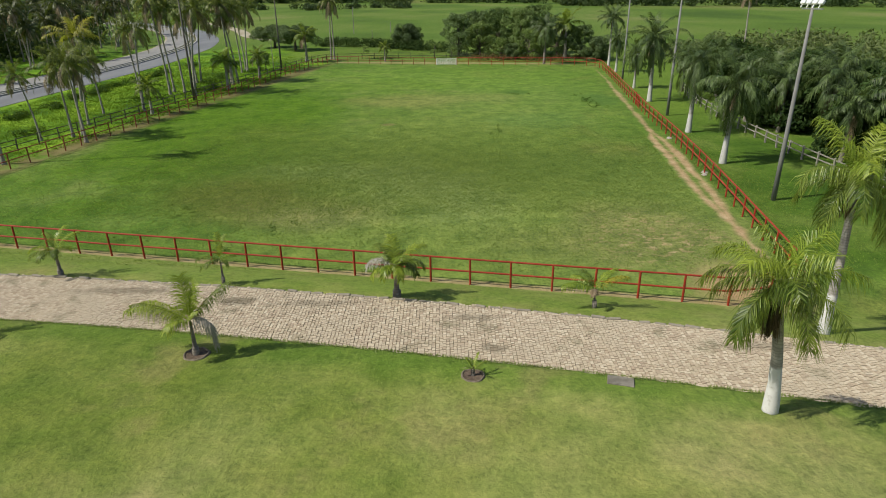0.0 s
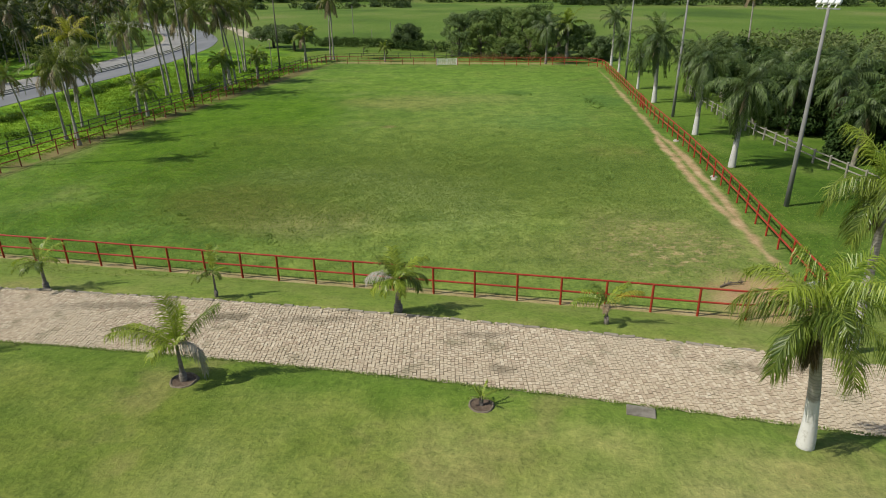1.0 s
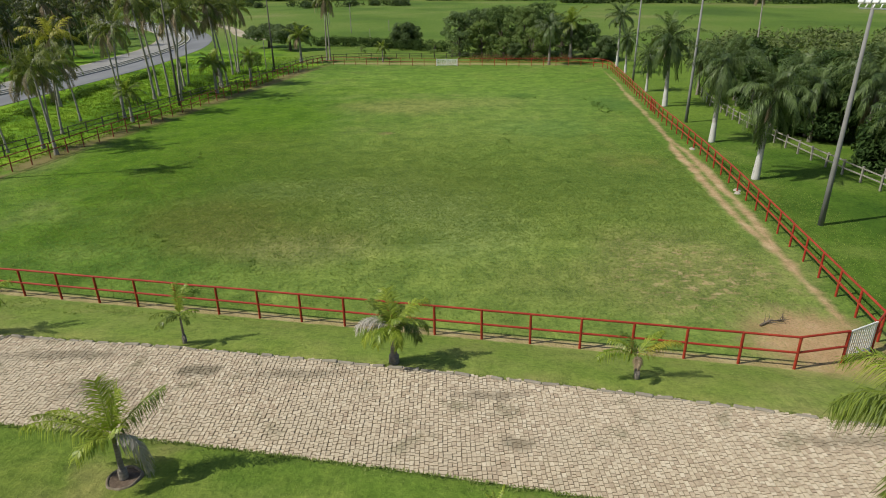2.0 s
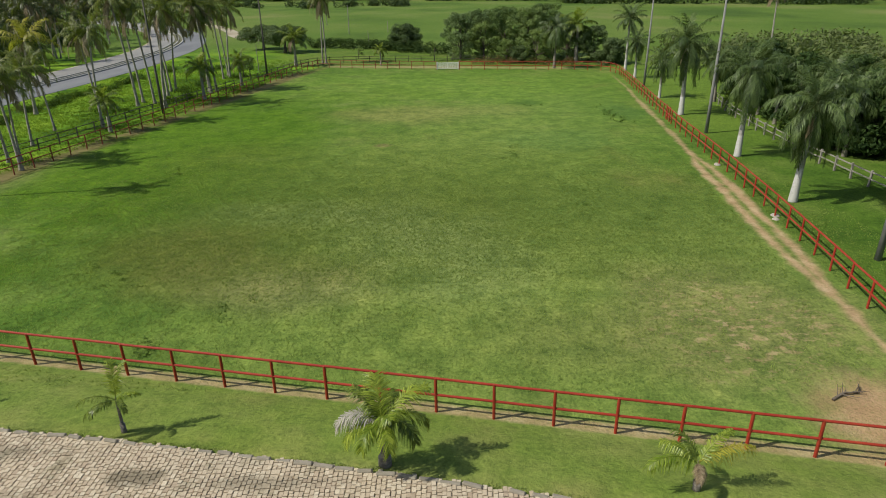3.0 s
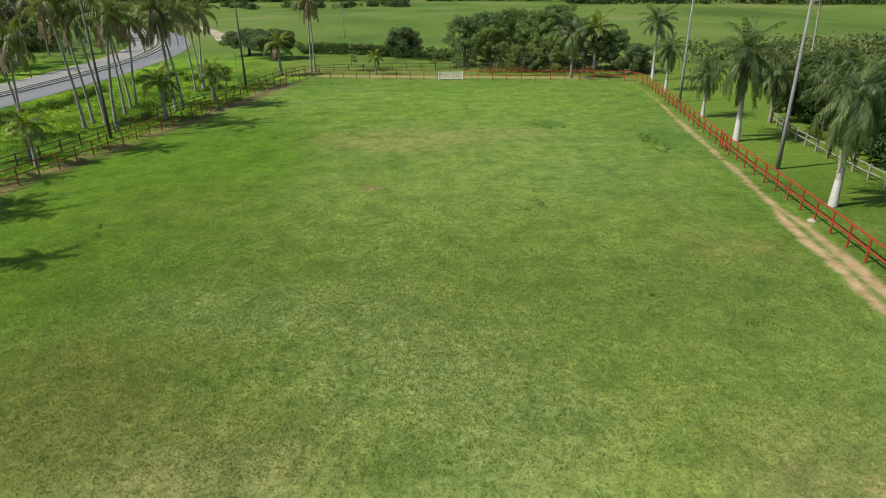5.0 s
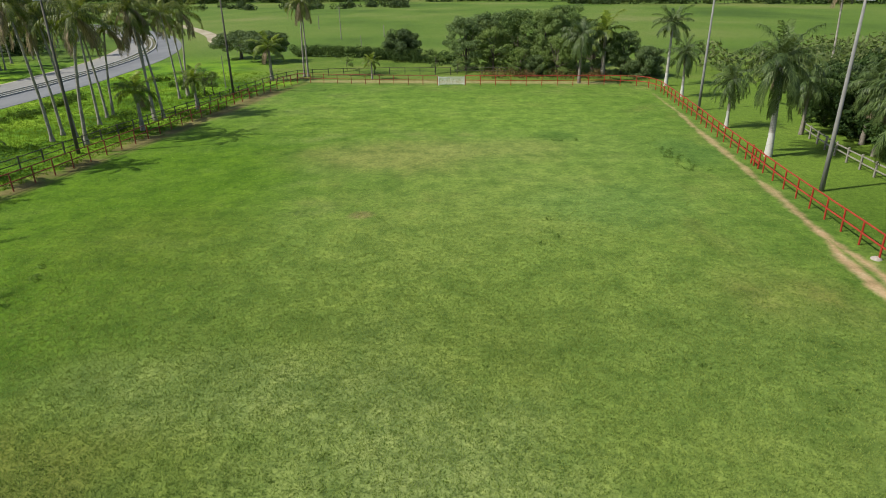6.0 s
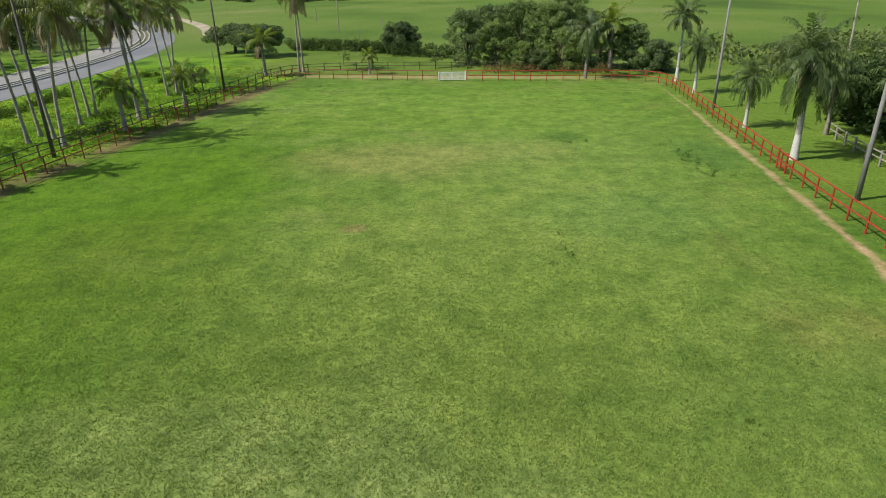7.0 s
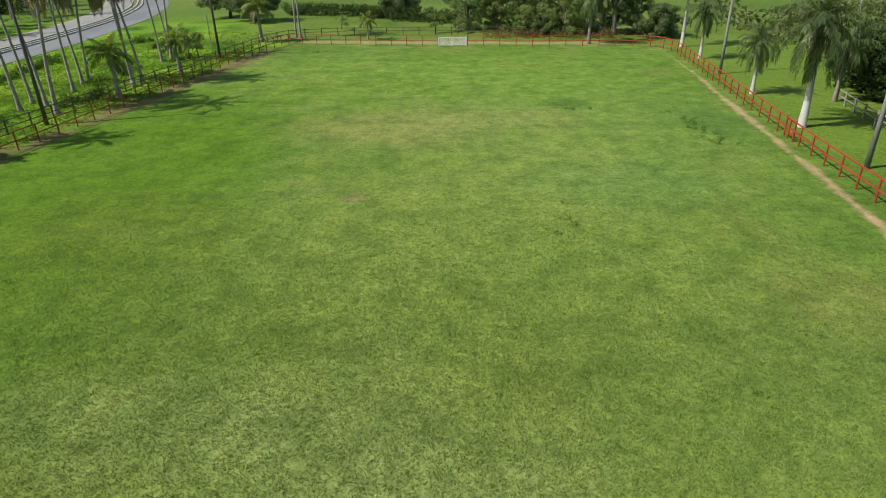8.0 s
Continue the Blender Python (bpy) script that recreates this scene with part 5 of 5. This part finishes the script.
earth_ring(-6.84, 24.45, 0.36, "dark earth ring round a young palm", 2)
earth_ring(1.74, 23.17, 0.32, "stony dark earth ring round a palm seedling", 3)
mound("sack", 21.48, 55.0, 0.28, 0.14, MAT["bag"], "pale sack lying by the red fence", "sack", 4)
mound("sack", 21.2, 54.35, 0.22, 0.11, MAT["bag"], "pale sack lying by the red fence", "sack", 5)
mound("sack", 22.75, 66.9, 0.28, 0.16, MAT["bag"], "pale sack lying by the red fence", "sack", 6)

v, f = box(0.76, 0.50, 0.07, 0.015)
slab = new("concrete_slab", mesh_of("concrete_slab", v, f, MAT["slab"]))
slab.matrix_basis = pose(6.02, 22.92, float(terrain(6.02, 22.92)) - 0.02, -6, 1, -16)
tagged(slab, "worn grey concrete cover slab in the lawn edge", "slab")

for x, y, h, r in ((-27.1, 218.7, 8.3, 0.13), (-15.7, 224.7, 3.3, 0.12), (-41.9, 267.2, 4.4, 0.14), (-18.5, 192.5, 2.7, 0.09), (-31.1, 130.5, 4.6, 0.07)):
    v, f = tube([(0, 0, -0.1), (0, 0, h)], [r, r * 0.8], 8)
    ob = new("wooden_post", mesh_of("wooden_post", v, f, MAT["greywood"]))
    ob.matrix_basis = pose(x, y, 0)
    tagged(ob, "thin weathered wooden post standing in the grass", "post")


def fallen_branch(x, y, turn, length, seed):
    """A dry forked branch lying on the ground."""
    rnd = random.Random(seed)
    g = thing("fallen_branch", pose(x, y, 0, 0, 0, turn), "dry dark branch lying in the trodden field corner", "branch")
    v, f = tube([(0, 0, 0.05), (length * 0.4, 0.1, 0.10), (length * 0.75, -0.05, 0.08), (length, 0.15, 0.05)], [0.05, 0.04, 0.028, 0.01], 6)
    part("stem", mesh_of("stem", v, f, MAT["bark"], True), g)
    for k in range(9):
        s_ = rnd.uniform(0.15, 0.9) * length
        a_ = rnd.uniform(0.4, 1.1) * rnd.choice((-1, 1))
        l_ = rnd.uniform(0.3, 0.7)
        v, f = tube([(s_, 0.04, 0.08), (s_ + l_ * 0.5 * math.cos(a_), l_ * 0.5 * math.sin(a_), 0.16), (s_ + l_ * math.cos(a_), l_ * math.sin(a_), rnd.uniform(0.03, 0.3))], [0.022, 0.014, 0.005], 5)
        part("twig", mesh_of("twig", v, f, MAT["bark"], True), g)


fallen_branch(14.2, 36.3, 20, 1.5, 4)


def shelter(x, y, turn):
    """A small open shelter with a pale hipped roof on four posts."""
    g = thing("shelter", pose(x, y, 0, 0, 0, turn), "small open shelter with a pale hipped roof", "shelter")
    post = mesh_of("post", *box(0.1, 0.1, 1.9, 0.01), MAT["greywood"])
    for px_, py_ in ((-1.0, -0.9), (1.0, -0.9), (1.0, 0.9), (-1.0, 0.9)):
        part("post", post, g, "", pose(px_, py_, -0.05))
    v, f = [(-1.4, -1.3, 1.82), (1.4, -1.3, 1.82), (1.4, 1.3, 1.82), (-1.4, 1.3, 1.82), (-0.3, 0, 2.55), (0.3, 0, 2.55)], [(0, 1, 5, 4), (1, 2, 5), (2, 3, 4, 5), (3, 0, 4), (3, 2, 1, 0)]
    part("roof", mesh_of("roof", v, f, MAT["white"]), g, "pale hipped roof")


shelter(-45.2, 186.5, 15)


def house():
    """The house behind and beside the start of the flight, whose eaves throw shade on the lawn."""
    h = thing("house", pose(-16.9, 10.2, 3.4, 0, 0, -11), "plastered single-storey house with a clay tile roof", "house")
    v, f = box(10.0, 14.0, 3.4, 0.02)
    part("wall", mesh_of("wall", v, f, MAT["plaster"]), h)
    v = [(-5.9, -7.9, 3.3), (5.9, -7.9, 3.3), (5.9, 7.9, 3.3), (-5.9, 7.9, 3.3), (0, -6.0, 5.2), (0, 6.0, 5.2)]
    f = [(0, 1, 4), (1, 2, 5, 4), (2, 3, 5), (3, 0, 4, 5), (3, 2, 1, 0)]
    part("roof", mesh_of("roof", v, f, MAT["clay"]), h)


house()


# ---- kerb and setts ----
def kerb():
    base = thing("kerb", pose(0, 0, 0), "row of rough stones along the cobbled lane", "kerb", kind="structure")
    rnd = random.Random(17)
    kinds = [mesh_of("kerb_stone", *box(0.56, 0.15, 0.15, 0.03), MAT["kerb"]), mesh_of("kerb_stone", *box(0.44, 0.14, 0.14, 0.035), MAT["kerb"]), mesh_of("kerb_stone", *box(0.60, 0.14, 0.14, 0.03), MAT["kerb"])]
    line = along([tuple(p) for p in offset(LANE_FAR, 0.08)], 0.60)
    for a, b in zip(line, line[1:]):
        if rnd.random() < 0.14 or a.x < -34 or a.x > 30:
            continue
        d = b - a
        m_ = (a + b) / 2
        part("kerb_stone", rnd.choice(kinds), base, "", pose(m_.x, m_.y, LANE_Z + rnd.uniform(-0.085, -0.015), rnd.uniform(-9, 9), rnd.uniform(-4, 4), math.degrees(math.atan2(d.y, d.x)) + rnd.uniform(-9, 9)))


kerb()


def setts():
    """The lane's granite setts in courses across it; the nearest stretch as single stones, the rest in one mesh."""
    lane = thing("cobbled_lane", pose(0, 0, 0), "lane paved with pinkish grey granite setts in rows", "road", kind="structure")
    rnd = random.Random(23)
    kinds = []
    for k in range(6):
        v, f = box(1, 1, 0.05, 0.0)
        bm = bmesh.new()
        bv = [bm.verts.new(q) for q in v]
        for q in f:
            bm.faces.new([bv[i] for i in q])
        for q in bm.verts:
            if q.co.z > 0.01:
                q.co.x *= rnd.uniform(0.90, 0.99)
                q.co.y *= rnd.uniform(0.88, 0.97)
                q.co.z += rnd.uniform(-0.006, 0.006)
            q.co.x += rnd.uniform(-0.02, 0.02)
            q.co.y += rnd.uniform(-0.03, 0.03)
        kinds.append(([q.co.copy() for q in bm.verts], [[w.index for w in q.verts] for q in bm.faces]) if not bm.verts.index_update() else None)
        bm.free()
    meshes = [mesh_of("sett", v, f, MAT["cobble"]) for v, f in kinds]
    near = along([tuple(p) for p in LANE_NEAR], 0.138)
    n = len(near)
    far = evenly([tuple(p) for p in LANE_FAR], n - 1)
    bv, bf = [], []
    singles = 0
    for i in range(n - 1):
        a, b = near[i], far[i]
        if a.x < -36 or a.x > 34:
            continue
        d = b - a
        ang = math.atan2(d.y, d.x)
        s, end = rnd.uniform(-0.12, 0.02), d.length + 0.05
        while s < end:
            ln = rnd.uniform(0.10, 0.23)
            wid = 0.135 * rnd.uniform(0.83, 1.0)
            c = a + d * ((s + ln / 2) / d.length)
            k = rnd.randrange(6)
            m_ = Matrix.Translation((c.x + rnd.uniform(-0.014, 0.014), c.y, LANE_Z + 0.008 + rnd.uniform(-0.006, 0.006))) @ Euler((rnd.uniform(-0.03, 0.03), rnd.uniform(-0.03, 0.03), ang + rnd.uniform(-0.09, 0.09))).to_matrix().to_4x4() \
                @ Matrix.Diagonal((ln - 0.022, wid, 1, 1))
            if 3.2 < c.x < 5.2 and singles < 300:
                part("sett", meshes[k], lane, "", m_)
                singles += 1
            else:
                o = len(bv)
                bv += [tuple(m_ @ q) for q in kinds[k][0]]
                bf += [tuple(j + o for j in q) for q in kinds[k][1]]
            s += ln
    rest = part("setts", mesh_of("setts", bv, bf, MAT["cobbles"]), lane)
    tagged(rest, kind="stuff")


setts()
